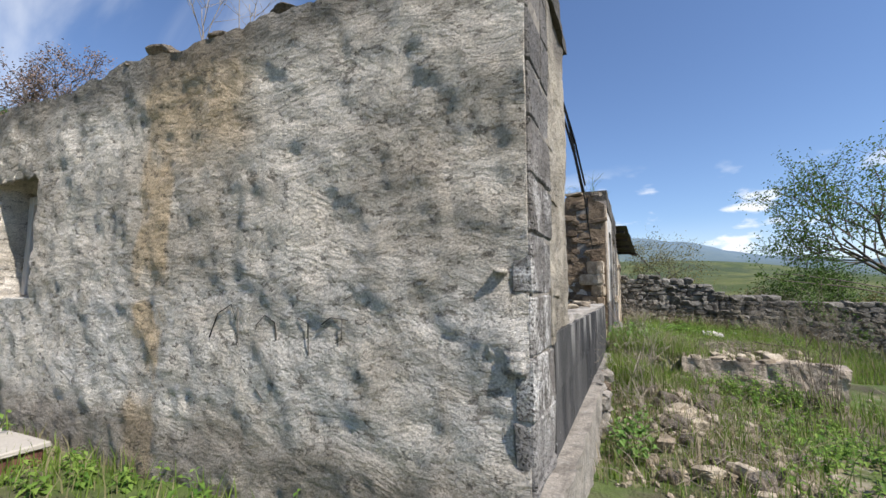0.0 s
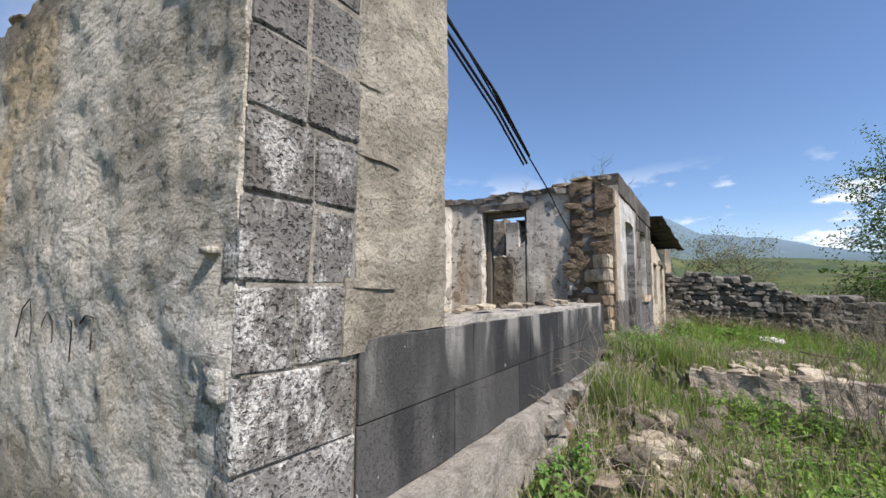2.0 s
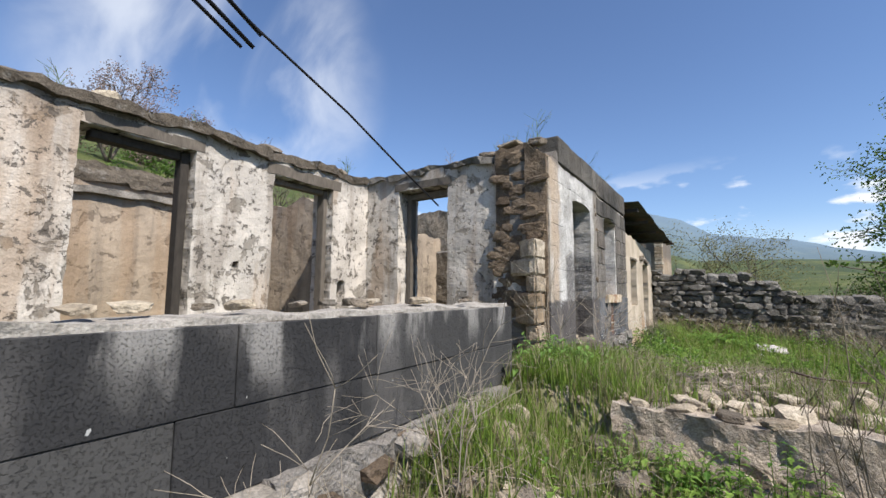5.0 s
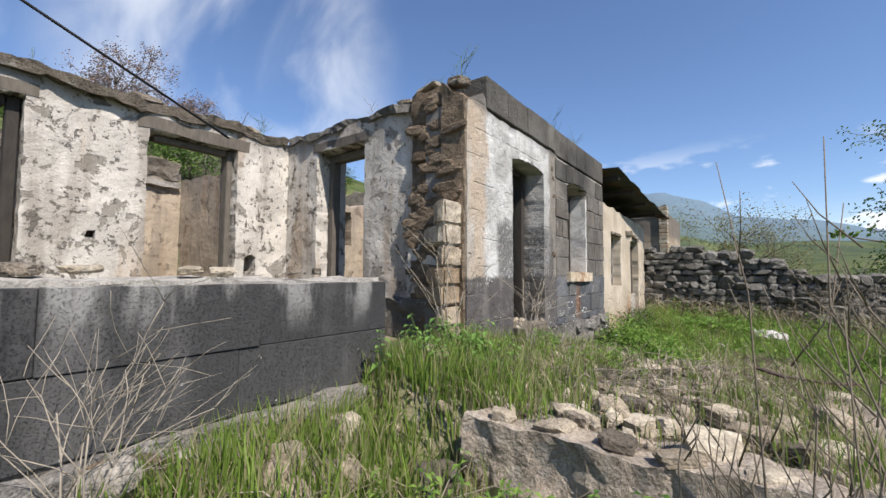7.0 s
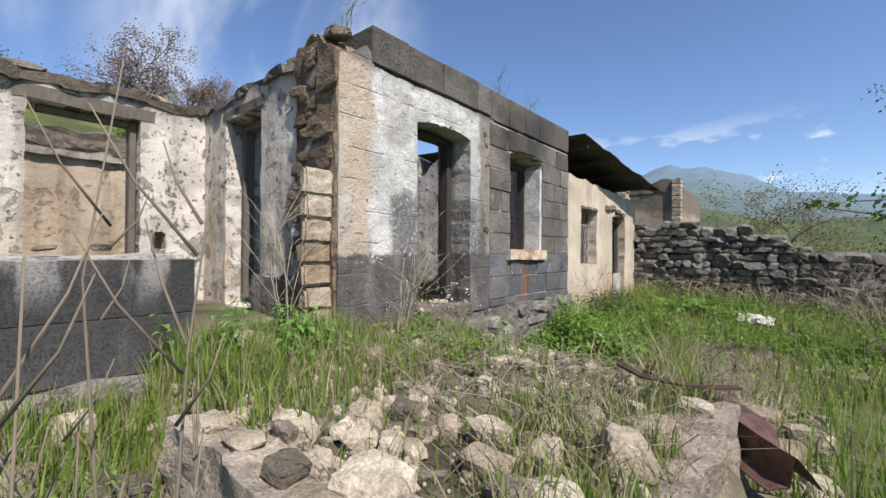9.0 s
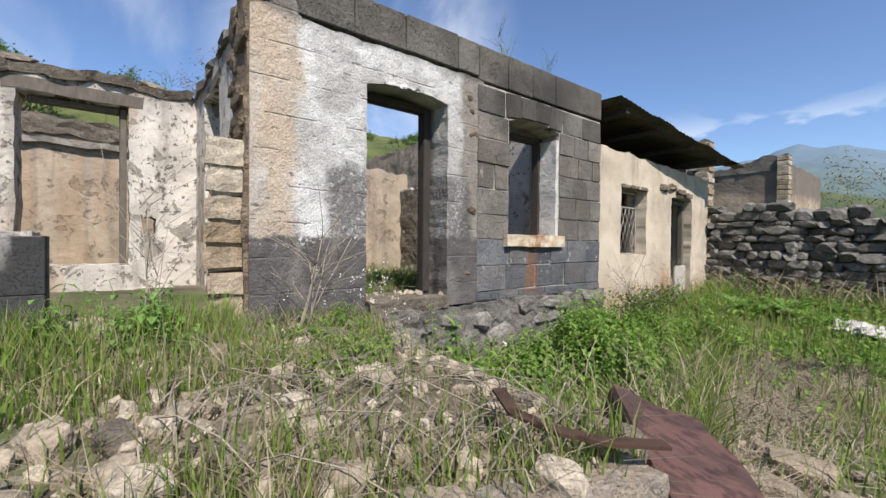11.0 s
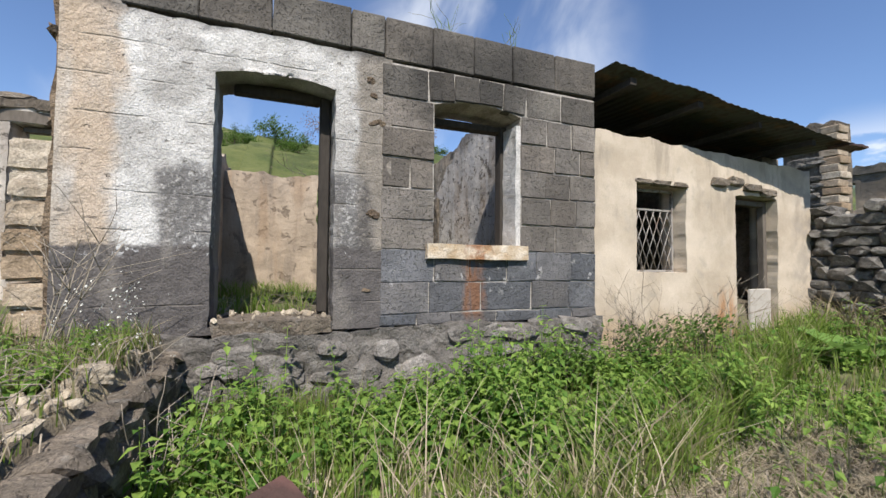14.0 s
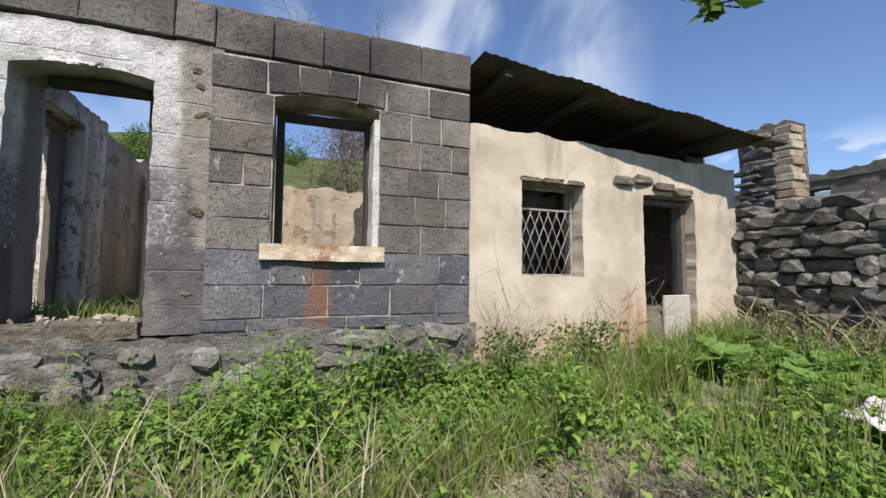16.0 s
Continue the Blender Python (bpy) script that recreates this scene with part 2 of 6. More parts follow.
def make_facade():
    n = Nodes("painted_facade")
    white = n.mix(n.band(n.noise(2.5, 7.0), 0.4, 0.65), (0.42, 0.405, 0.375), (0.64, 0.625, 0.59))
    wob = n.times(n.noise(2.2, 6.0), 0.4)
    white = n.mix(n.band(n.op("ADD", n.y, wob), 8.66, 8.40), white, n.mix(n.noise(5.0, 7.0), (0.36, 0.31, 0.25), (0.56, 0.50, 0.42)))
    ochre = n.box(n.op("ADD", n.y, wob), 8.40, 8.76, 0.06)
    c = n.mix(n.times(ochre, n.band(n.noise(2.0, 5.0, (1, 1, 0.3), shift=3), 0.3, 0.5), 0.8), white, n.mix(n.noise(7.0, 6.0), (0.38, 0.27, 0.175), (0.58, 0.47, 0.345)))
    edge = n.band(n.op("ADD", n.y, wob), 8.27, 8.17)
    c = n.mix(n.times(edge, n.band(n.noise(6.0, 6.0), 0.35, 0.6)), c, (0.27, 0.23, 0.19))
    # bare stone and old mortar between the door and the window
    jamb = n.band(n.op("ADD", n.y, n.times(n.noise(3.0, 5.0), 0.3)), 10.42, 10.52)
    c = n.mix(jamb, c, n.mix(n.noise(9.0, 6.0), (0.15, 0.135, 0.11), (0.36, 0.32, 0.27)))
    # soot by the door
    so = n.times(n.box(n.op("ADD", n.y, n.times(n.noise(4.0, 6.0), 0.3)), 8.98, 9.45, 0.06), n.band(n.op("ADD", n.z, n.times(n.noise(5.0, shift=1), 0.4)), 2.2, 2.02))
    so2 = n.times(n.box(n.op("ADD", n.y, n.times(n.noise(4.0, 6.0), 0.3)), 10.22, 10.6, 0.06), n.band(n.op("ADD", n.z, n.times(n.noise(5.0, shift=1), 0.4)), 2.25, 2.05))
    c = n.mix(n.times(n.op("MAXIMUM", so, so2), n.band(n.noise(30.0, 6.0, rough=0.7), 0.28, 0.52), 0.8), c, (0.085, 0.08, 0.078))
    # dark painted foot
    lip = n.op("ADD", n.z, n.times(n.noise(6.0, 7.0), 0.16))
    foot = n.band(lip, 1.40, 1.36)
    chip = n.band(n.noise(13.0, 6.0, rough=0.7, shift=6), 0.6, 0.64)
    c = n.mix(foot, c, n.mix(n.times(chip, n.band(n.z, 1.15, 1.3)), n.mix(n.noise(5.0, 7.0), (0.055, 0.05, 0.048), (0.17, 0.155, 0.145)), (0.6, 0.6, 0.58)))
    # burnt upper edge
    top = n.band(n.op("ADD", n.z, n.times(n.noise(2.0, 6.0), 0.3)), 3.12, 3.3)
    c = n.mix(n.times(top, 0.85), c, (0.10, 0.095, 0.09))
    # inside faces: streaked grey plaster, darker than the front
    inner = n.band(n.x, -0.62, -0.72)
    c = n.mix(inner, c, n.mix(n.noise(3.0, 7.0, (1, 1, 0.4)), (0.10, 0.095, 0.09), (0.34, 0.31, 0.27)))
    row = n.op("FRACT", n.op("DIVIDE", n.op("ADD", n.z, n.times(n.noise(3.0, 4.0), 0.03)), 0.283))
    joint = n.times(n.op("MAXIMUM", n.band(row, 0.965, 0.99), n.band(row, 0.035, 0.01)), n.band(n.noise(2.4, 5.0, shift=15), 0.46, 0.58), n.band(n.x, -0.5, -0.45))
    c = n.mix(n.times(joint, 0.35), c, (0.24, 0.215, 0.18))
    dirt = n.band(n.noise(3.1, 8.0, (1, 1.4, 0.4), rough=0.65, shift=31), 0.52, 0.66)
    c = n.mix(n.times(dirt, 0.35), c, (0.28, 0.255, 0.22))
    holes = n.band(n.noise(16.0, 5.0, (1, 0.6, 1.5), rough=0.65, shift=8), 0.64, 0.68)
    c = n.mix(n.times(holes, 0.6), c, (0.16, 0.14, 0.12))
    lift = n.op("SUBTRACT", n.op("SUBTRACT", relief(n, 11.0, 55.0, 0.4), n.times(holes, 0.5)), n.times(joint, 0.4))
    return n.finish(speckle(n, c, 80, 0.45), lift, 0.8, 0.035)


def make_peeling(name, pale, under, rust=0.0, amount=0.55, damp=True, flakes=0.85):
    n = Nodes(name)
    c = n.mix(n.band(n.noise(2.2, 7.0, warp=0.4), 0.38, 0.62), tuple(v * 0.78 for v in pale), pale)
    gone = n.band(n.noise(3.4, 9.0, rough=0.68, warp=0.5, shift=2), amount, amount + 0.04)
    c = n.mix(gone, c, n.mix(n.noise(8.0, 6.0), tuple(v * 0.6 for v in under), under))
    run = n.times(n.band(n.noise(2.3, 6.0, (1.6, 1.6, 0.18), shift=6), 0.5, 0.66), 0.55)
    c = n.mix(run, c, (0.20, 0.165, 0.13))
    if rust:
        r = n.times(n.band(n.noise(1.5, 5.0, (1.4, 1.4, 0.2), shift=14), 0.5, 0.62), rust)
        c = n.mix(r, c, (0.34, 0.225, 0.13))
    if damp:
        c = n.mix(n.times(n.band(n.op("ADD", n.z, n.times(n.noise(1.8), 0.8)), 3.3, 3.75), 0.8), c, (0.13, 0.115, 0.10))
    chips = n.op("MAXIMUM", n.band(n.noise(11.0, 7.0, rough=0.72, shift=21), 0.585, 0.605), n.band(n.noise(4.5, 8.0, rough=0.7, warp=0.4, shift=27), 0.605, 0.62))
    c = n.mix(n.times(chips, flakes), c, (0.11, 0.095, 0.08))
    lift = n.op("SUBTRACT", n.op("SUBTRACT", relief(n, 8.0, 50.0, 0.3), n.times(gone, 0.35)), n.times(chips, 0.3 * flakes))
    return n.finish(speckle(n, c, 70, 0.25), lift, 0.7, 0.035)


def make_stone(name, dark, light, rough_bump=0.8, lichen=0.25):
    n = Nodes(name, 0.95)
    c = n.mix(n.op("FRACT", n.op("ADD", n.rnd(), n.island())), dark, light)
    c = n.mix(n.times(n.band(n.noise(7.0, 7.0), 0.4, 0.66), 0.5), c, tuple(v * 0.5 for v in dark))
    c = n.mix(n.times(n.band(n.noise(10.0, 6.0, shift=5), 0.56, 0.64), lichen), c, (0.42, 0.41, 0.37))
    c = n.mix(n.times(n.band(n.noise(22.0, 7.0, rough=0.7, shift=8), 0.5, 0.62), 0.3), c, tuple(v * 0.45 for v in dark))
    lift = n.op("ADD", n.noise(14.0, 9.0, rough=0.65), n.times(n.noise(60.0, 5.0), 0.35))
    return n.finish(speckle(n, c, 70, 0.5), lift, rough_bump, 0.05)


def make_sill():
    n = Nodes("yellow_sill")
    c = n.mix(n.band(n.noise(6.0, 7.0), 0.35, 0.65), (0.45, 0.33, 0.20), (0.68, 0.60, 0.48))
    rust = n.times(n.box(n.op("ADD", n.y, n.times(n.noise(6.0, 5.0), 0.3)), 11.5, 11.78, 0.06), n.band(n.noise(10.0, 6.0), 0.3, 0.55))
    c = n.mix(n.times(rust, 0.85), c, (0.28, 0.12, 0.05))
    return n.finish(speckle(n, c, 70, 0.35), relief(n, 12.0, 55.0, 0.5), 0.7, 0.03)


def make_annex():
    n = Nodes("beige_render")
    c = n.mix(n.band(n.noise(1.7, 6.0), 0.35, 0.65), (0.43, 0.36, 0.27), (0.56, 0.48, 0.375))
    c = n.mix(n.times(n.band(n.noise(4.5, 7.0, shift=3), 0.55, 0.68), 0.5), c, (0.36, 0.32, 0.26))
    c = n.mix(n.times(n.band(n.op("ADD", n.z, n.times(n.noise(2.5, 6.0), 0.5)), 0.95, 0.65), 0.5), c, (0.44, 0.30, 0.16))
    c = n.mix(n.times(n.band(n.y, 16.3, 17.0), n.band(n.noise(3.0, 6.0, shift=8), 0.45, 0.6), 0.7), c, (0.30, 0.27, 0.23))
    drip = n.times(n.band(n.noise(3.0, 8.0, (1, 1.6, 0.4), rough=0.65, shift=14), 0.52, 0.64), n.band(n.z, 0.9, 2.6))
    c = n.mix(n.times(drip, 0.45), c, (0.25, 0.215, 0.17))
    rust = n.times(n.box(n.op("ADD", n.y, n.times(n.noise(6.0, 5.0), 0.3)), 15.1, 15.45, 0.06), n.band(n.z, 1.0, 0.6))
    c = n.mix(n.times(rust, n.band(n.noise(8.0, 6.0, (1, 1.6, 0.3)), 0.35, 0.6), 0.7), c, (0.40, 0.18, 0.06))
    # room's darkness put into the colour: inner face and deep reveals near black
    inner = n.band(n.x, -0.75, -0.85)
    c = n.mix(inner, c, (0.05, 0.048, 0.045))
    return n.finish(speckle(n, c, 90, 0.2), relief(n, 7.0, 70.0, 0.25), 0.35, 0.025)


def make_metal(name, base, rust, amount):
    n = Nodes(name, 0.6, 0.3)
    c = n.mix(n.band(n.noise(3.0, 8.0), amount, amount + 0.14), base, rust)
    c = n.mix(n.times(n.band(n.noise(14.0, 6.0, shift=4), 0.5, 0.62), 0.6), c, tuple(v * 0.45 for v in rust))
    return n.finish(c, n.noise(40.0, 5.0), 0.35, 0.01)


def make_ground():
    n = Nodes("ground_soil")
    soil = n.mix(n.band(n.noise(1.1, 8.0), 0.38, 0.62), (0.06, 0.05, 0.034), (0.15, 0.125, 0.088))
    grass = n.mix(n.noise(9.0, 6.0), (0.04, 0.07, 0.015), (0.12, 0.17, 0.04))
    straw = n.mix(n.noise(18.0, 6.0, (1, 1, 0.3)), (0.20, 0.165, 0.10), (0.36, 0.31, 0.21))
    c = n.mix(n.band(n.noise(0.55, 7.0, shift=3), 0.42, 0.56), soil, grass)
    c = n.mix(n.times(n.band(n.noise(0.9, 7.0, shift=9), 0.52, 0.62), 0.7), c, straw)
    lime = n.times(n.band(n.noise(6.0, 7.0, shift=13), 0.56, 0.62), n.box(n.y, 3.5, 8.6, 0.6), n.box(n.x, -0.3, 3.0, 0.4))
    c = n.mix(n.times(lime, 0.45), c, (0.33, 0.29, 0.24))
    # fields and hills further off
    far = n.op("MAXIMUM", n.band(n.y, 19.0, 30.0), n.band(n.x, -9.0, -14.0))
    field = n.mix(n.band(n.noise(0.06, 8.0, rough=0.65), 0.4, 0.6), (0.055, 0.078, 0.02), (0.125, 0.135, 0.045))
    field = n.mix(n.times(n.band(n.noise(0.16, 8.0, rough=0.7, shift=7), 0.52, 0.6), 0.7), field, (0.045, 0.06, 0.02))
    field = n.mix(n.times(n.band(n.noise(1.6, 8.0, rough=0.7, shift=4), 0.45, 0.6), 0.4), field, (0.05, 0.07, 0.02))
    c = n.mix(far, c, field)
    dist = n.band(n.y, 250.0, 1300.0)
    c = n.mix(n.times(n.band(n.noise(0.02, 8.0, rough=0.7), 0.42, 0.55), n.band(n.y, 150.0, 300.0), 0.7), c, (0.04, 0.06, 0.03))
    # aerial haze put into the colour: the far ranges fade to blue-grey
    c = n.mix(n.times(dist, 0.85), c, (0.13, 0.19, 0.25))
    return n.finish(c, relief(n, 7.0, 45.0, 0.5), 0.8, 0.05)


def make_leaf(name, a, b, dry=None, trans=0.25):
    n = Nodes(name, 0.65)
    c = n.mix(n.island(), a, b)
    if dry:
        c = n.mix(n.band(n.op("FRACT", n.times(n.island(), 7.3)), 0.72, 0.74), c, dry)
    c = n.mix(n.times(n.noise(1.3, 3.0), 0.5), c, tuple(v * 0.55 for v in a))
    m = n.finish(c)
    tr = n.t.nodes.new("ShaderNodeBsdfTranslucent")
    n.put(tr.inputs["Color"], c)
    mx = n.t.nodes.new("ShaderNodeMixShader")
    mx.inputs[0].default_value = trans
    o = n.t.nodes["Material Output"]
    n.t.links.new(n.b.outputs[0], mx.inputs[1])
    n.t.links.new(tr.outputs[0], mx.inputs[2])
    n.t.links.new(mx.outputs[0], o.inputs[0])
    return m


def make_bark(name, a, b):
    n = Nodes(name)
    return n.finish(n.mix(n.noise(25.0, 5.0, (1, 1, 0.3)), a, b), n.noise(40.0, 5.0, (1, 1, 0.3)), 0.6, 0.01)


M = {
    "front": make_cement_front(), "stub": make_cement_stub(),
    "quoin": make_block("basalt_block_limed", (0.15, 0.14, 0.13), (0.28, 0.265, 0.245), 0.75, True, 1.0),
    "block": make_block("basalt_block", (0.12, 0.108, 0.094), (0.23, 0.21, 0.185), 0.5, stain=True),
    "footblock": make_block("painted_foot_block", (0.095, 0.10, 0.108), (0.17, 0.172, 0.178), 0.45, stain=True),
    "top": make_block("sooty_block", (0.085, 0.078, 0.068), (0.20, 0.185, 0.16), 0.5, stain=True),
    "low": make_low_block(), "facade": make_facade(),
    "yard": make_peeling("peeling_white_plaster", (0.64, 0.59, 0.52), (0.36, 0.325, 0.275), 0.5, 0.555),
    "brown": make_peeling("brown_plaster", (0.44, 0.36, 0.27), (0.30, 0.24, 0.18), 0.4, 0.56, flakes=0.12),
    "inner": make_peeling("streaked_plaster", (0.58, 0.54, 0.48), (0.26, 0.23, 0.19), 0.3, 0.57),
    "rubble": make_stone("rubble_masonry", (0.15, 0.125, 0.095), (0.36, 0.30, 0.23), 1.0),
    "drystone": make_stone("dry_stone", (0.115, 0.107, 0.094), (0.30, 0.28, 0.245), 0.9, 0.45),
    "lime_stone": make_stone("pale_stone", (0.34, 0.275, 0.195), (0.66, 0.57, 0.43), 0.7, 0.15),
    "quoin_pale": make_stone("pale_quoin", (0.38, 0.28, 0.18), (0.60, 0.53, 0.42), 0.6, 0.1),
    "concrete": make_stone("weathered_concrete", (0.28, 0.25, 0.21), (0.46, 0.42, 0.36), 0.6, 0.3),
    "mortar": make_stone("old_mortar", (0.36, 0.33, 0.285), (0.50, 0.465, 0.41), 0.6, 0.3),
    "plinth": make_stone("plinth_masonry", (0.17, 0.155, 0.135), (0.40, 0.37, 0.33), 1.0, 0.2),
    "sill": make_sill(), "white": make_stone("flaking_white_plaster", (0.66, 0.64, 0.60), (0.82, 0.80, 0.76), 0.5, 0.1),
    "flank": make_stone("stained_flank", (0.15, 0.11, 0.075), (0.33, 0.25, 0.17), 1.0, 0.1),
    "bank": make_stone("rubble_bank", (0.30, 0.24, 0.18), (0.56, 0.47, 0.37), 1.0, 0.3),
    "annex": make_annex(),
    "tin": make_metal("roofing_sheet", (0.06, 0.06, 0.045), (0.10, 0.065, 0.035), 0.5),
    "rust": make_metal("rusted_steel", (0.085, 0.05, 0.035), (0.06, 0.036, 0.025), 0.5),
    "red": make_metal("red_painted_sheet", (0.15, 0.08, 0.065), (0.09, 0.055, 0.045), 0.46),
    "iron": make_metal("pale_iron_bar", (0.32, 0.30, 0.27), (0.16, 0.11, 0.08), 0.55),
    "wire": make_metal("black_bar", (0.02, 0.02, 0.022), (0.05, 0.035, 0.03), 0.6),
    "wood": make_bark("grey_wood", (0.06, 0.05, 0.04), (0.19, 0.165, 0.135)),
    "board": make_bark("pale_board", (0.34, 0.31, 0.27), (0.48, 0.45, 0.40)),
    "char": make_bark("charred_wood", (0.02, 0.018, 0.016), (0.07, 0.06, 0.05)),
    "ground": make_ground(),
    "grass": make_leaf("grass_blade", (0.12, 0.20, 0.028), (0.30, 0.41, 0.085), (0.42, 0.37, 0.21), 0.45),
    "fresh": make_leaf("fresh_blade", (0.12, 0.20, 0.03), (0.35, 0.46, 0.10), (0.42, 0.37, 0.21), 0.5),
    "straw": make_leaf("dry_straw", (0.17, 0.135, 0.08), (0.40, 0.335, 0.22), None, 0.1),
    "hay": make_leaf("flattened_hay", (0.26, 0.21, 0.14), (0.52, 0.45, 0.32), None, 0.1),
    "nettle": make_leaf("nettle_leaf", (0.095, 0.215, 0.035), (0.39, 0.54, 0.12), None, 0.5),
    "burdock": make_leaf("broad_leaf", (0.15, 0.28, 0.06), (0.26, 0.42, 0.11), None, 0.4),
    "leaf": make_leaf("tree_leaf", (0.06, 0.125, 0.02), (0.16, 0.25, 0.05), None, 0.35),
    "bud": make_leaf("dry_bud", (0.20, 0.14, 0.12), (0.34, 0.25, 0.21), None, 0.1),
    "scrub": make_leaf("scrub_leaf", (0.15, 0.15, 0.05), (0.27, 0.24, 0.10)),
    "flower": make_leaf("pale_flower", (0.7, 0.7, 0.62), (0.8, 0.8, 0.72)),
    "bark": make_bark("tree_bark", (0.06, 0.05, 0.042), (0.16, 0.135, 0.11)),
    "dead": make_bark("dead_twig", (0.11, 0.085, 0.06), (0.24, 0.20, 0.15)),
    "twig": make_bark("pale_twig", (0.20, 0.165, 0.12), (0.40, 0.35, 0.28)),
    "paint": make_metal("brown_wood_paint", (0.19, 0.09, 0.07), (0.12, 0.06, 0.05), 0.5),
    "rag": make_stone("pale_cloth", (0.55, 0.50, 0.48), (0.7, 0.66, 0.64), 0.3, 0.2),
}


# ---- mesh helpers ----
def mesh(name, verts, faces, material, smooth=False):
    me = bpy.data.meshes.new(name)
    me.from_pydata(verts, [], faces)
    me.materials.append(material)
    if smooth:
        me.shade_smooth()
    me.update()
    return me


def put(name, me, parent=None, m=None, label=""):
    ob = new(name, me)
    if parent is not None:
        ob.parent = parent
    if m is not None:
        ob.matrix_basis = m
    return tagged(ob, label)


def part(name, bm, material, parent, label="", smooth=False):
    """One bmesh as one mesh object under a thing or a part."""
    me = bpy.data.meshes.new(name)
    bm.to_mesh(me)
    bm.free()
    me.materials.append(material)
    if smooth:
        me.shade_smooth()
    return put(name, me, parent, None, label)


def box_bm(lo, hi, bevel=0.0, jitter=0.0):
    bm = bmesh.new()
    bmesh.ops.create_cube(bm, size=1.0)
    lo, hi = Vector(lo), Vector(hi)
    for v in bm.verts:
        v.co = Vector([(lo[i] + hi[i]) / 2 + v.co[i] * (hi[i] - lo[i]) for i in range(3)])
        if jitter:
            v.co += Vector([random.uniform(-jitter, jitter) for _ in range(3)])
    if bevel:
        bmesh.ops.bevel(bm, geom=bm.edges[:], offset=bevel, segments=1, affect="EDGES")
    return bm


def rod_mesh(name, pts, r0, r1, material, sides=5):
    """A tapered rod along a line of points."""
    verts, faces = [], []
    ring_mesh(verts, faces, [Vector(p) for p in pts], r0, r1, sides)
    return mesh(name, verts, faces, material, True)


def ring_mesh(verts, faces, pts, r0, r1, sides):
    base = len(verts)
    k = len(pts)
    for i, p in enumerate(pts):
        d = (pts[min(i + 1, k - 1)] - pts[max(i - 1, 0)]).normalized()
        u = d.orthogonal().normalized()
        w = d.cross(u)
        r = r0 + (r1 - r0) * i / max(1, k - 1)
        for s in range(sides):
            a = 2 * math.pi * s / sides
            verts.append(p + (u * math.cos(a) + w * math.sin(a)) * r)
    for i in range(k - 1):
        for s in range(sides):
            s2 = (s + 1) % sides
            faces.append((base + i * sides + s, base + i * sides + s2, base + (i + 1) * sides + s2, base + (i + 1) * sides + s))
    faces.append(tuple(base + s for s in reversed(range(sides))))
    faces.append(tuple(base + (k - 1) * sides + s for s in range(sides)))


def fbm(x, y, z, octaves=4):
    return noise.fractal((x, y, z), 1.0, 2.1, octaves)


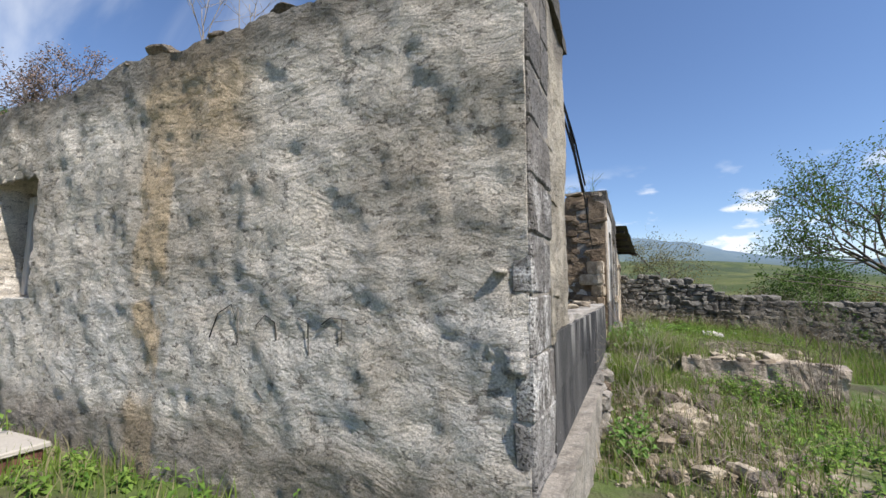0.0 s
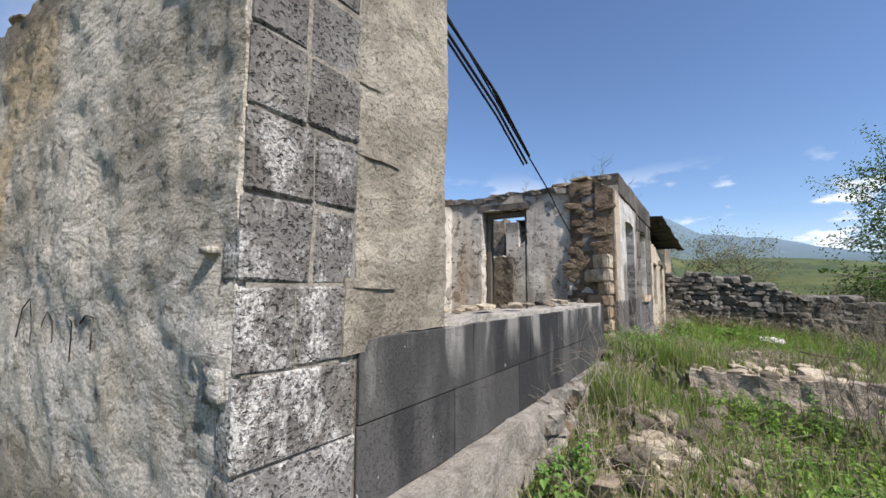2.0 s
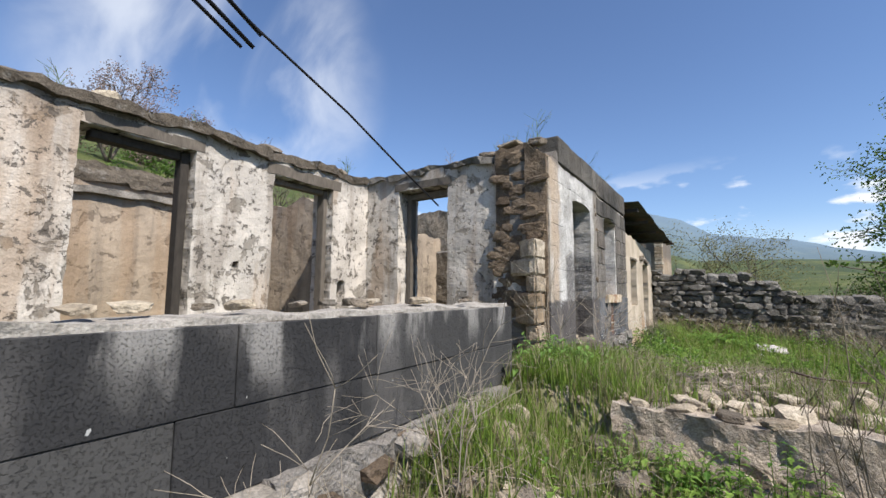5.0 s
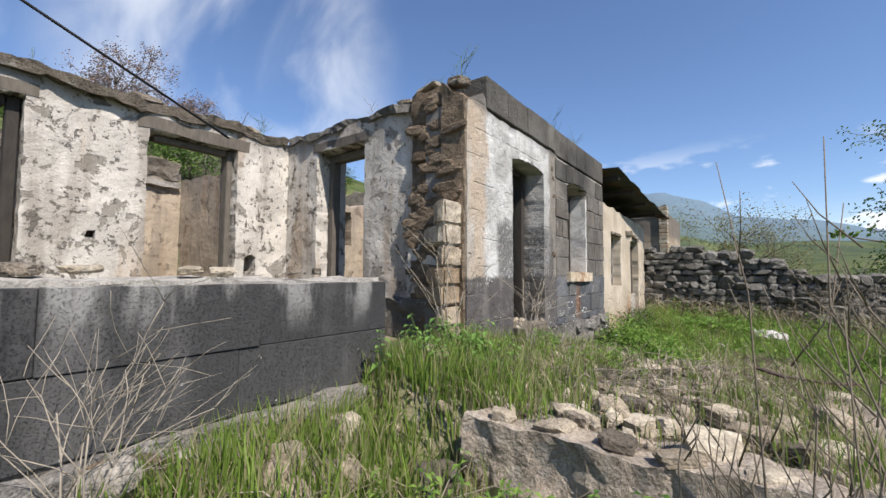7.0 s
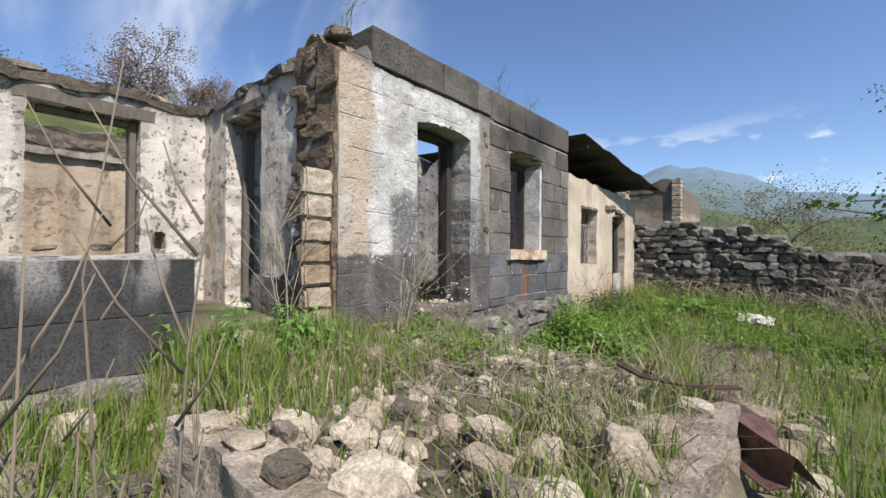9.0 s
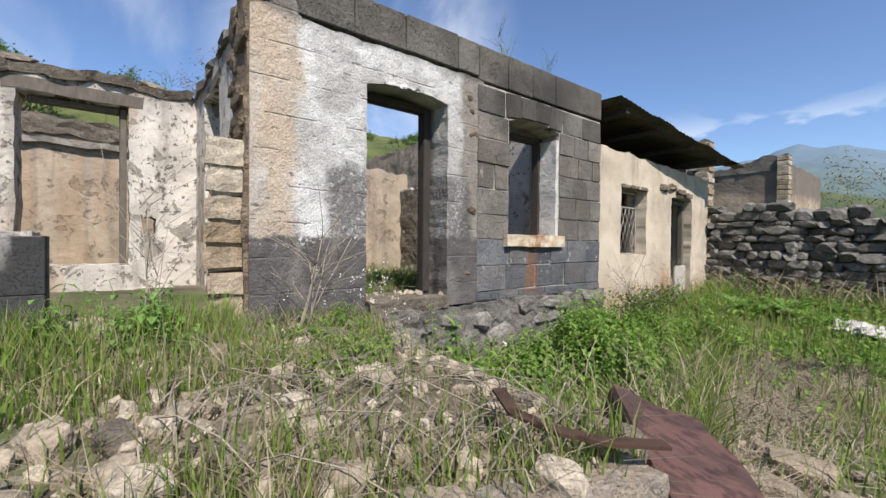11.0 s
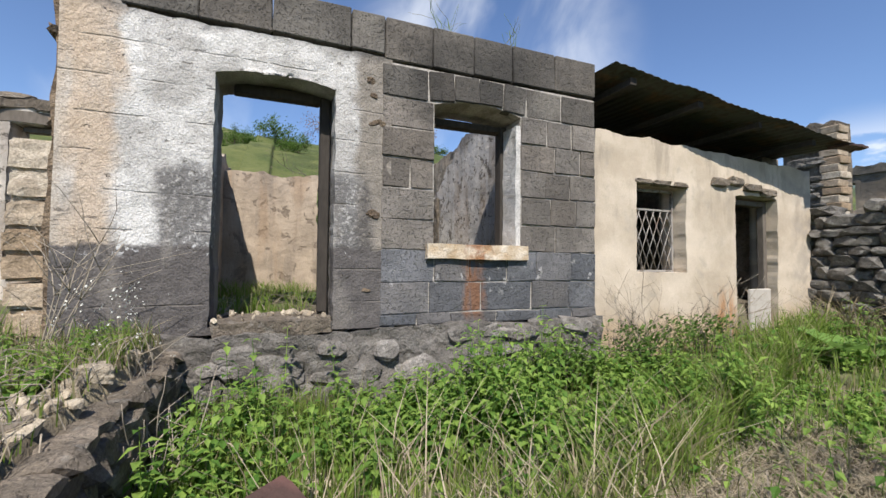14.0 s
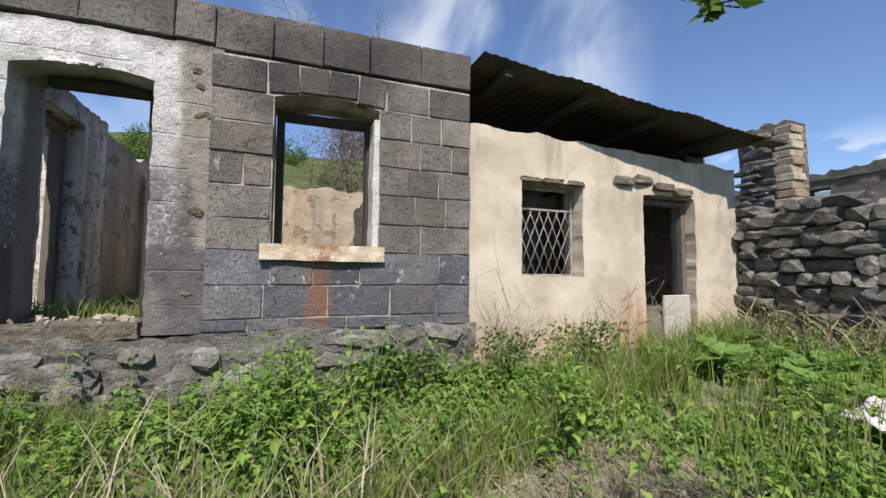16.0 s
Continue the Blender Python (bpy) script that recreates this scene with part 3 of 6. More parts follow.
def wall_mesh(name, axis, face, inward, a0, a1, z0, top, thick, openings, res, rough, material, wear=0.012, seed=0.0, swirl=0.0):
    """A thick upright wall with real openings and an uneven face. axis: the way it runs; face: where its outer face lies;
    inward: the sign of the way through it; top: the height of its broken crown along the run; openings: (from, to, sill, head, arch)."""
    zmin = min(top(a0 + (a1 - a0) * i / 200) for i in range(201)) - 0.02

    def lines(lo, hi, marks):
        marks = sorted({lo, hi, *[m for m in marks if lo < m < hi]})
        out = []
        for p, q in zip(marks, marks[1:]):
            k = max(1, round((q - p) / res))
            out += [p + (q - p) * i / k for i in range(k)]
        return out + [hi]

    al = lines(a0, a1, [v for o in openings for v in o[:2]])
    zl = lines(z0, zmin, [v for o in openings for v in o[2:4]])
    na, nz = len(al), len(zl) + 1
    crown = [max(zmin + 0.01, top(a)) for a in al]

    def hollow(i, j):
        a = (al[i] + al[i + 1]) / 2
        z = (zl[j] + zl[j + 1]) / 2 if j < nz - 2 else zmin + 0.01
        return any(o[0] < a < o[1] and o[2] < z < o[3] for o in openings)

    keep = [[not hollow(i, j) for j in range(nz - 1)] for i in range(na - 1)]
    verts, faces, flat = [], [], []

    def place(a, z, d):
        return (face + inward * d, a, z) if axis == "y" else (a, face + inward * d, z)

    for side in (0, 1):
        for i, a in enumerate(al):
            for j in range(nz):
                z = zl[j] if j < nz - 1 else crown[i]
                for o in openings:
                    if j < nz - 1 and abs(z - o[3]) < 1e-6 and o[0] < a < o[1]:
                        u = (2 * a - o[0] - o[1]) / (o[1] - o[0])
                        z += o[4] * (1 - u * u)
                da = wear * fbm(a * 7 + seed, z * 7, 3.3, 3) if 0 < i < na - 1 else 0
                dz = wear * fbm(a * 7, z * 7 + seed, 8.1, 3) if j > 0 else 0
                d = rough * fbm(a * 1.7 + seed, z * 1.7, side * 9, 2) + rough * 0.5 * fbm(a * 6 + seed, z * 6, side * 5 + 2, 3)
                if swirl and side == 0:
                    wa = a + 0.5 * noise.noise((a * 0.9, z * 0.9, seed))
                    wz = z - 0.45 * wa + 0.4 * noise.noise((a * 1.1, z * 1.1, seed + 5))
                    d -= swirl * (1 - abs(noise.noise((wa * 2.2, wz * 7.0, seed)))) ** 4 + swirl * 0.6 * (1 - abs(noise.noise((wa * 6.0 + wz * 2, wz * 13.0, seed)))) ** 4
                verts.append(place(a + da, z + dz, thick * side + (d if side == 0 else -d)))
    half = na * nz

    def vid(i, j, s):
        return s * half + i * nz + j

    flip = (inward > 0) == (axis == "x")
    for i in range(na - 1):
        for j in range(nz - 1):
            if keep[i][j]:
                q = (vid(i, j, 0), vid(i + 1, j, 0), vid(i + 1, j + 1, 0), vid(i, j + 1, 0))
                b = (vid(i, j, 1), vid(i, j + 1, 1), vid(i + 1, j + 1, 1), vid(i + 1, j, 1))
                faces += [q, b] if flip else [q[::-1], b[::-1]]
    n_smooth = len(faces)
    steps = max(1, round(thick / 0.14))

    def rim(p, q):
        """The thickness between front and back along one edge."""
        base = len(verts)
        P0, P1 = Vector(verts[p]), Vector(verts[p + half])
        Q0, Q1 = Vector(verts[q]), Vector(verts[q + half])
        for k in range(steps + 1):
            f = k / steps
            for A, B in ((P0, P1), (Q0, Q1)):
                v = A.lerp(B, f)
                if 0 < k < steps:
                    v = v + noise.noise_vector(v * 6) * wear * 0.8
                verts.append(tuple(v))
        for k in range(steps):
            f = (base + 2 * k, base + 2 * k + 1, base + 2 * k + 3, base + 2 * k + 2)
            faces.append(f[::-1] if flip else f)

    for i in range(na - 1):
        for j in range(nz - 1):
            if not keep[i][j]:
                continue
            if j == 0 or not keep[i][j - 1]:
                rim(vid(i + 1, j, 0), vid(i, j, 0))
            if j == nz - 2 or not keep[i][j + 1]:
                rim(vid(i, j + 1, 0), vid(i + 1, j + 1, 0))
            if i == 0 or not keep[i - 1][j]:
                rim(vid(i, j, 0), vid(i, j + 1, 0))
            if i == na - 2 or not keep[i + 1][j]:
                rim(vid(i + 1, j + 1, 0), vid(i + 1, j, 0))
    me = mesh(name, verts, faces, material)
    smooth = np.zeros(len(faces), dtype=bool)
    smooth[:n_smooth] = True
    me.polygons.foreach_set("use_smooth", smooth)
    return me


def wall(name, label, *args, **kw):
    ob = put(name, wall_mesh(name, *args, **kw))
    return tagged(ob, label, "wall", "", "structure")


def piece_mesh(name, size, material, bevel=0.012, rough=0.008, seed=0):
    """One dressed block, a little uneven, centred on its own middle."""
    rng = random.Random(seed)
    bm = bmesh.new()
    bmesh.ops.create_cube(bm, size=1.0)
    for v in bm.verts:
        v.co = Vector([v.co[i] * size[i] + rng.uniform(-rough, rough) for i in range(3)])
    bmesh.ops.bevel(bm, geom=bm.edges[:], offset=bevel, segments=1, affect="EDGES")
    me = bpy.data.meshes.new(name)
    bm.to_mesh(me)
    bm.free()
    me.materials.append(material)
    return me


def rock_mesh(name, seed, material, cuts=9, cut=0.62, level=2, box=0.8):
    """An angular stone about 1 across: a ball cut by flat breaks."""
    rng = random.Random(seed)
    planes = [(Vector(p), box * rng.uniform(0.5, 0.62)) for p in ((1, 0, 0), (-1, 0, 0), (0, 1, 0), (0, -1, 0), (0, 0, 1), (0, 0, -1))]
    planes = [((p + Vector([rng.uniform(-0.22, 0.22) for _ in range(3)])).normalized(), d) for p, d in planes]
    for _ in range(cuts):
        planes.append((Vector([rng.gauss(0, 1) for _ in range(3)]).normalized(), cut * rng.uniform(0.8, 1.1)))
    bm = bmesh.new()
    bmesh.ops.create_icosphere(bm, subdivisions=level, radius=1.0)
    for v in bm.verts:
        d = v.co.normalized()
        r = min([q / max(1e-3, d.dot(p)) for p, q in planes if d.dot(p) > 0.05] + [1.0])
        v.co = d * r * (1 + 0.06 * noise.noise(d * 3 + Vector((seed, 0, 0))) + (0.05 * noise.noise(d * 9 + Vector((0, seed, 0))) if level > 2 else 0))
    me = bpy.data.meshes.new(name)
    bm.to_mesh(me)
    bm.free()
    me.materials.append(material)
    return me


# ---- ground ----
def smooth(a, b, v):
    t = min(1.0, max(0.0, (v - a) / (b - a)))
    return t * t * (3 - 2 * t)


def height(x, y):
    """The lie of the land."""
    h = 0.10
    h += 0.10 * (1 - smooth(0.0, 1.5, x)) * (1 - smooth(2.5, 4.5, y))
    h += 0.22 * math.exp(-((x - 0.35) / 0.55) ** 2 - ((y - 5.1) / 1.0) ** 2)
    # lower yard beyond the terrace, rising to the stone wall
    yard = smooth(8.6, 9.3, y)
    low = -0.16 + 0.42 * smooth(11.5, 17.0, y) * (1 - smooth(1.0, 6.0, x)) + 0.10 * (1 - smooth(-0.3, 0.7, x))
    h = h * (1 - yard) + low * yard
    h -= 0.35 * smooth(3.6, 8.0, x)
    # terrace
    terr = smooth(6.70, 6.86, y) * (1 - smooth(8.88, 9.06, y)) * (1 - smooth(2.2, 2.42, x))
    th = 0.56 + 0.07 * (1 - smooth(-0.3, 0.8, x)) - 0.05 * smooth(1.0, 2.2, x)
    h = h * (1 - terr) + th * terr
    h += 0.16 * smooth(5.7, 6.4, y) * (1 - smooth(6.6, 6.75, y)) * smooth(0.2, 0.7, x) * (1 - smooth(1.9, 2.5, x))
    h += 0.26 * (1 - smooth(-0.25, 0.6, x)) * smooth(4.7, 5.8, y) * (1 - smooth(6.6, 6.9, y))
    # floors inside the ruin
    ins = (1 - smooth(-0.62, -0.55, x)) * smooth(-13.0, -12.0, x) * smooth(2.2, 2.35, y) * (1 - smooth(17.0, 17.2, y))
    h = h * (1 - ins) + 0.66 * ins
    h += 0.035 * fbm(x * 1.3, y * 1.3, 0.0, 4) * (1 + 0.6 * terr)
    # hillside behind the ruin, far ranges down the valley
    b = max(0.0, -x - 13.0)
    h += 82 * (1 - math.exp(-b / 190)) * (1 + 0.16 * fbm(x * 0.012, y * 0.012, 4.0, 4)) + 0.05 * min(b, 40) * fbm(x * 0.05, y * 0.05, 1.0, 3)
    d = max(0.0, y - 19.0)
    h -= 0.9 * smooth(0, 40, d) * smooth(-6, 8, x)
    h += 250 * smooth(260, 1500, y) * (0.62 + 0.5 * fbm(x * 0.0011 + 3, y * 0.0011, 7.0, 5)) * (0.75 + 0.25 * smooth(400, -500, x))
    h += 9 * math.exp(-((y - 230) / 70) ** 2 - ((x - 60) / 80) ** 2)
    h += 24 * math.exp(-((y - 420) / 110) ** 2 - ((x - 30) / 150) ** 2)
    return h


def make_ground_sheet():
    k = 430
    cx, cy, a, b = 0.8, 8.0, 2.3, 7.6
    us = [(-1 + 2 * i / (k - 1)) for i in range(k)]
    xs = [cx + a * math.sinh(b * u) for u in us]
    ys = [cy + a * math.sinh(b * u) for u in us]
    verts = [(x, y, height(x, y)) for y in ys for x in xs]
    faces = [(j * k + i, j * k + i + 1, (j + 1) * k + i + 1, (j + 1) * k + i) for j in range(k - 1) for i in range(k - 1)]
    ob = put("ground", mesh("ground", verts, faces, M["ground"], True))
    tagged(ob, "overgrown stony ground with grass and dry straw", "ground", "", "structure")


make_ground_sheet()


# ---- large structure ----
S = -0.42  # the street face of the whole row


def crown(base, amp, freq, seed):
    return lambda a: base + amp * fbm(a * freq + seed, seed, 0.5, 4)


def front_top(a):
    return 3.30 + 0.10 * smooth(-2.2, -0.6, a) + 0.06 * fbm(a * 2.5, 3.0, 0.0, 4) + 0.05 * math.exp(-((a + 3.6) / 0.3) ** 2)


wall_front = wall("wall_front", "rough grey cement wall with a yellowish run and a ragged top", "x", 1.90, 1, -8.0, S - 0.018, -0.1, front_top, 0.5,
                  [(-5.85, -4.98, 1.40, 2.50, 0.10)], 0.028, 0.030, M["front"], wear=0.02, seed=1.0, swirl=0.004)


def stub_top(a):
    return 3.36 + 0.05 * fbm(a * 3, 1.0, 0.0, 3)


wall_stub = wall("wall_stub", "broken end of a cement-smeared block wall", "y", S - 0.012, -1, 2.405, 3.1, 1.27, stub_top, 0.48, [], 0.025, 0.016, M["stub"], wear=0.03, seed=2.0, swirl=0.005)
wall_corner = wall("wall_corner", "mortared core of the block corner", "y", S - 0.005, -1, 1.93, 2.401, 0.3, lambda a: 3.36, 0.42, [], 0.08, 0.004, M["concrete"], seed=3.0)
wall_low = wall("wall_low", "blackened low block wall left from a fallen front", "y", S - 0.010, -1, 2.403, 7.05, 0.5,
                lambda a: 1.262 + 0.012 * fbm(a * 3, 0, 0, 3), 0.40, [], 0.1, 0.003, M["top"], seed=4.0)
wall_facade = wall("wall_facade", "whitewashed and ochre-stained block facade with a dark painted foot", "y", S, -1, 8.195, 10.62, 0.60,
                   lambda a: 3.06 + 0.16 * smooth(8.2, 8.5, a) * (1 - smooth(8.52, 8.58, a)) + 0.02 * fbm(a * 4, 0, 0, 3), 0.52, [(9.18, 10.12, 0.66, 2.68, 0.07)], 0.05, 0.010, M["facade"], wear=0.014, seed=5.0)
wall_facade_block = wall("wall_facade_block", "bare grey block facade with pale mortar", "y", S - 0.007, -1, 10.622, 12.96, 0.60,
                         lambda a: 3.03, 0.50, [(11.04, 12.0, 1.22, 2.70, 0.07)], 0.08, 0.003, M["mortar"], wear=0.004, seed=6.0)


def side_top(a):
    return 3.20 + 0.05 * fbm(a * 3, 2.0, 0.0, 4) + 0.10 * smooth(-1.3, -0.9, a)


wall_side = wall("wall_side", "peeling plastered cross wall with a doorway", "x", 8.25, 1, -3.498, -1.15, 0.5, side_top, 0.5,
                 [(-2.84, -1.93, 0.66, 2.94, 0.0)], 0.05, 0.012, M["yard"], wear=0.016, seed=7.0)
wall_side_stone = wall("wall_side_stone", "stripped rubble core at the end of the cross wall", "x", 8.215, 1, -1.148, -0.72, 0.4, side_top, 0.5,
                       [], 0.045, 0.05, M["flank"], wear=0.05, seed=8.0)
wall_side_end = wall("wall_side_end", "stained rubble flank behind the facade corner", "x", 8.165, 1, -0.718, S - 0.02, 0.4, lambda a: 3.30 - 0.2 * smooth(-0.75, -0.46, a) + 0.03 * fbm(a * 6, 0, 0, 3), 0.5,
                     [], 0.045, 0.03, M["flank"], wear=0.03, seed=9.0)


def yard_top(a):
    return 3.17 + 0.05 * fbm(a * 2.2, 6.0, 0.0, 4)


wall_yard = wall("wall_yard", "peeling white plaster wall with three empty openings", "y", -3.50, -1, 2.405, 8.248, 0.5, yard_top, 0.45,
                 [(4.53, 5.55, 0.95, 2.93, 0.0), (6.52, 7.52, 0.95, 2.90, 0.0), (2.7, 3.7, 0.95, 2.9, 0.0), (6.03, 6.11, 1.66, 1.74, 0.0), (7.64, 7.80, 1.34, 1.52, 0.04)], 0.055, 0.014, M["yard"], wear=0.016, seed=10.0)
wall_rear = wall("wall_rear", "brown stained plaster wall with a crumbling crown", "y", -7.0, -1, 2.0, 8.24, 0.5,
                 lambda a: 3.22 + 0.10 * fbm(a * 1.6, 9.0, 0.0, 4), 0.5, [], 0.10, 0.02, M["brown"], wear=0.02, seed=11.0)
wall_rear_end = wall("wall_rear_end", "streaked brown plaster cross wall", "x", 8.25, 1, -7.0, -3.502, 0.5,
                     lambda a: 3.05 + 0.15 * fbm(a * 1.3, 4.0, 0.0, 4), 0.5, [], 0.10, 0.02, M["brown"], wear=0.02, seed=12.0)
wall_inner_back = wall("wall_inner_back", "peeling plaster back wall with a gap to the garden", "y", -5.0, -1, 8.75, 12.6, 0.5,
                       lambda a: 2.80 + 0.12 * fbm(a * 1.9, 2.0, 0.0, 4), 0.5, [(10.35, 10.78, 1.9, 2.62, 0.0)], 0.08, 0.018, M["brown"], wear=0.03, seed=13.0)
wall_party = wall("wall_party", "streaked plaster wall between ruin and annex", "x", 12.45, 1, -5.5, S - 0.53, 0.5,
                  lambda a: 2.45 + 0.80 * smooth(-4.4, -2.7, a) + 0.10 * fbm(a * 2.6, 5.0, 0.0, 4), 0.5, [], 0.07, 0.018, M["inner"], wear=0.02, seed=14.0)
wall_stripped = wall("wall_stripped", "dark rubble wall stripped of its plaster behind the ruin", "x", 13.3, 1, -10.0, -4.6, 0.5,
                     lambda a: 3.72 + 0.12 * fbm(a * 2.4, 3.0, 0.0, 4), 0.5, [], 0.08, 0.05, M["rubble"], wear=0.04, seed=21.0)
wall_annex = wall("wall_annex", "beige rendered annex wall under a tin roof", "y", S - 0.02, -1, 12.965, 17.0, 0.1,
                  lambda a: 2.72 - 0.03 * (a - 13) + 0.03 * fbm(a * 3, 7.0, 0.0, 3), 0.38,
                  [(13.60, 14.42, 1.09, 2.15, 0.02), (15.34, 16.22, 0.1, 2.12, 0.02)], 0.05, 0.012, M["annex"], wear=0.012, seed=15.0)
wall_annex_end = wall("wall_annex_end", "dark stone end wall of the annex", "x", 16.6, 1, -4.5, S - 0.42, 0.1, lambda a: 2.86 + 0.05 * (-0.8 - a), 0.4, [], 0.12, 0.03, M["rubble"], wear=0.03, seed=16.0)
wall_annex_back = wall("wall_annex_back", "dark back wall of the annex", "y", -4.0, -1, 12.96, 16.6, 0.1, lambda a: 3.5 - 0.127 * (a - 13), 0.4, [], 0.3, 0.02, M["inner"], seed=17.0)
wall_near_end = wall("wall_near_end", "rough far end wall of the first house", "y", -8.0, -1, 2.0, 8.0, 0.0, lambda a: 3.2, 0.4, [], 0.3, 0.02, M["front"], seed=18.0)


# blocks of the stripped facade
def course_blocks(parent, face, depth, a0, a1, zs, holes, material, rng, lo, hi, gap=0.012, proud=0.004, names="block", wobble=0.006, bevel=0.010, step=0.005):
    """Courses of dressed blocks on a wall that runs along y, each block a piece of its own."""
    for z0, z1 in zip(zs, zs[1:]):
        spans = [(a0, a1)]
        for h in holes:
            if h[2] < (z0 + z1) / 2 < h[3]:
                spans = [q for s in spans for q in ((s[0], min(s[1], h[0])), (max(s[0], h[1]), s[1])) if q[1] - q[0] > 0.04]
        for s0, s1 in spans:
            a = s0
            while a < s1 - 0.02:
                w = rng.uniform(lo, hi)
                if s1 - a - w < lo * 0.55:
                    w = s1 - a
                me = piece_mesh(names, (depth, w - gap, z1 - z0 - gap), material, bevel, wobble, rng.randint(0, 9999))
                x = face - depth / 2 + proud + rng.uniform(-step, step)
                put(names, me, parent, Matrix.Translation((x, a + w / 2, (z0 + z1) / 2)))
                a += w


rng = random.Random(5)
WIN = (11.04, 12.0, 1.22, 2.80)
course_blocks(wall_facade_block, S, 0.10, 10.53, 12.965, [1.30, 1.58, 1.87, 2.15, 2.43, 2.71], [WIN], M["block"], rng, 0.26, 0.44, 0.012, 0.010, "block", 0.008, 0.006, 0.006)
course_blocks(wall_facade_block, S, 0.10, 10.53, 12.965, [0.60, 0.71, 1.0, 1.30], [(10.96, 12.05, 1.22, 1.3)], M["footblock"], rng, 0.34, 0.60, 0.010, 0.010, "block", 0.008, 0.006, 0.006)
course_blocks(wall_facade_block, S, 0.10, 10.53, 12.965, [2.71, 3.02], [(10.98, 12.06, 2.6, 3.1)], M["top"], rng, 0.36, 0.5)
course_blocks(wall_facade_block, S + 0.01, 0.50, 10.55, 12.97, [3.05, 3.45], [], M["top"], rng, 0.38, 0.52, 0.007)
course_blocks(wall_facade, S + 0.01, 0.50, 8.55, 10.55, [3.085, 3.45], [], M["top"], rng, 0.42, 0.7, 0.007)
# flat arch over the window
for k in range(4):
    a = 10.98 + 0.27 * k
    lift = 0.065 * (1 - ((a + 0.135 - 11.52) / 0.5) ** 2)
    me = piece_mesh("voussoir", (0.10, 0.266, 0.31 - lift), M["top"], 0.010, 0.006, 40 + k)
    put("voussoir", me, wall_facade_block, Matrix.Translation((S - 0.036, a + 0.135, 2.715 + lift + (0.30 - lift) / 2)) @ pose(0, 0, 0, (k - 1.5) * -2.5))
# corner blocks of the first house and its foot
course_blocks(wall_corner, S, 0.10, 1.903, 2.40, [1.19, 1.48, 1.77, 2.05, 2.33, 2.61, 2.89, 3.15, 3.37], [], M["quoin"], rng, 0.20, 0.30, 0.007, 0.003, "block", 0.008, 0.012)
course_blocks(wall_corner, S, 0.10, 1.903, 2.42, [0.33, 0.62, 0.90, 1.19], [], M["quoin"], rng, 0.5, 0.6, 0.007, 0.003, "block", 0.008, 0.012)
wide = random.Random(8)
course_blocks(wall_low, S, 0.12, 2.43, 7.07, [0.575, 0.92, 1.262], [], M["low"], wide, 0.68, 1.02, 0.003, 0.010, "block", 0.002, 0.004, 0.007)
# toothed stones left standing where the fallen front met the facade
def tooth_mesh(h, out, back, seed):
    """A rough dressed stone, wedge-shaped in plan, its broken side turned to the yard."""
    q = random.Random(seed)
    plan = [(-0.47, 8.192), (-0.49, 7.915 - out), (-0.60, 7.93 - out), (-0.62 - back, 8.13), (-0.62 - back, 8.192)]
    bm = bmesh.new()
    low = [bm.verts.new((x + q.uniform(-0.015, 0.015), y + q.uniform(-0.015, 0.0), q.uniform(-0.008, 0.008))) for x, y in plan]
    up = [bm.verts.new((v.co.x + q.uniform(-0.012, 0.012), v.co.y, h + q.uniform(-0.012, 0.008))) for v in low]
    k = len(plan)
    bm.faces.new(low)
    bm.faces.new(up[::-1])
    for a in range(k):
        b = (a + 1) % k
        bm.faces.new((low[b], low[a], up[a], up[b]))
    bmesh.ops.recalc_face_normals(bm, faces=bm.faces[:])
    bmesh.ops.bevel(bm, geom=bm.edges[:], offset=0.022, segments=2, affect="EDGES")
    bmesh.ops.subdivide_edges(bm, edges=bm.edges[:], cuts=2, use_grid_fill=True)
    for v in bm.verts:
        v.co += noise.noise_vector(v.co * 11 + Vector((seed, 0, 0))) * 0.014
    me = bpy.data.meshes.new("quoin")
    bm.to_mesh(me)
    bm.free()
    me.materials.append(M["quoin_pale"])
    return me


zq = 0.62
for k, hq in enumerate((0.21, 0.19, 0.20, 0.17, 0.21, 0.20, 0.23)):
    tq = random.Random(k + 3)
    put("quoin", tooth_mesh(hq - 0.004, tq.uniform(-0.02, 0.02), tq.uniform(0.05, 0.3), 70 + k), wall_side_end, Matrix.Translation((0, 0, zq)))
    zq += hq


def uneven_slab(name, lo, hi, material, res=0.12, amp=0.03, seed=0.0):
    """A worn slab: a box cut into a grid with rough faces."""
    bm = bmesh.new()
    bmesh.ops.create_cube(bm, size=1.0)
    size = [hi[i] - lo[i] for i in range(3)]
    for v in bm.verts:
        v.co = Vector([lo[i] + (v.co[i] + 0.5) * size[i] for i in range(3)])
    for ax in range(3):
        for c in range(1, max(1, round(size[ax] / res))):
            p = [0.0, 0.0, 0.0]
            p[ax] = lo[ax] + size[ax] * c / max(1, round(size[ax] / res))
            nrm = [0.0, 0.0, 0.0]
            nrm[ax] = 1.0
            bmesh.ops.bisect_plane(bm, geom=bm.verts[:] + bm.edges[:] + bm.faces[:], plane_co=p, plane_no=nrm)
    for v in bm.verts:
        v.co += noise.noise_vector(v.co * 3.1 + Vector((seed, 0, 0))) * amp + noise.noise_vector(v.co * 9 + Vector((0, seed, 0))) * amp * 0.5
    return bm


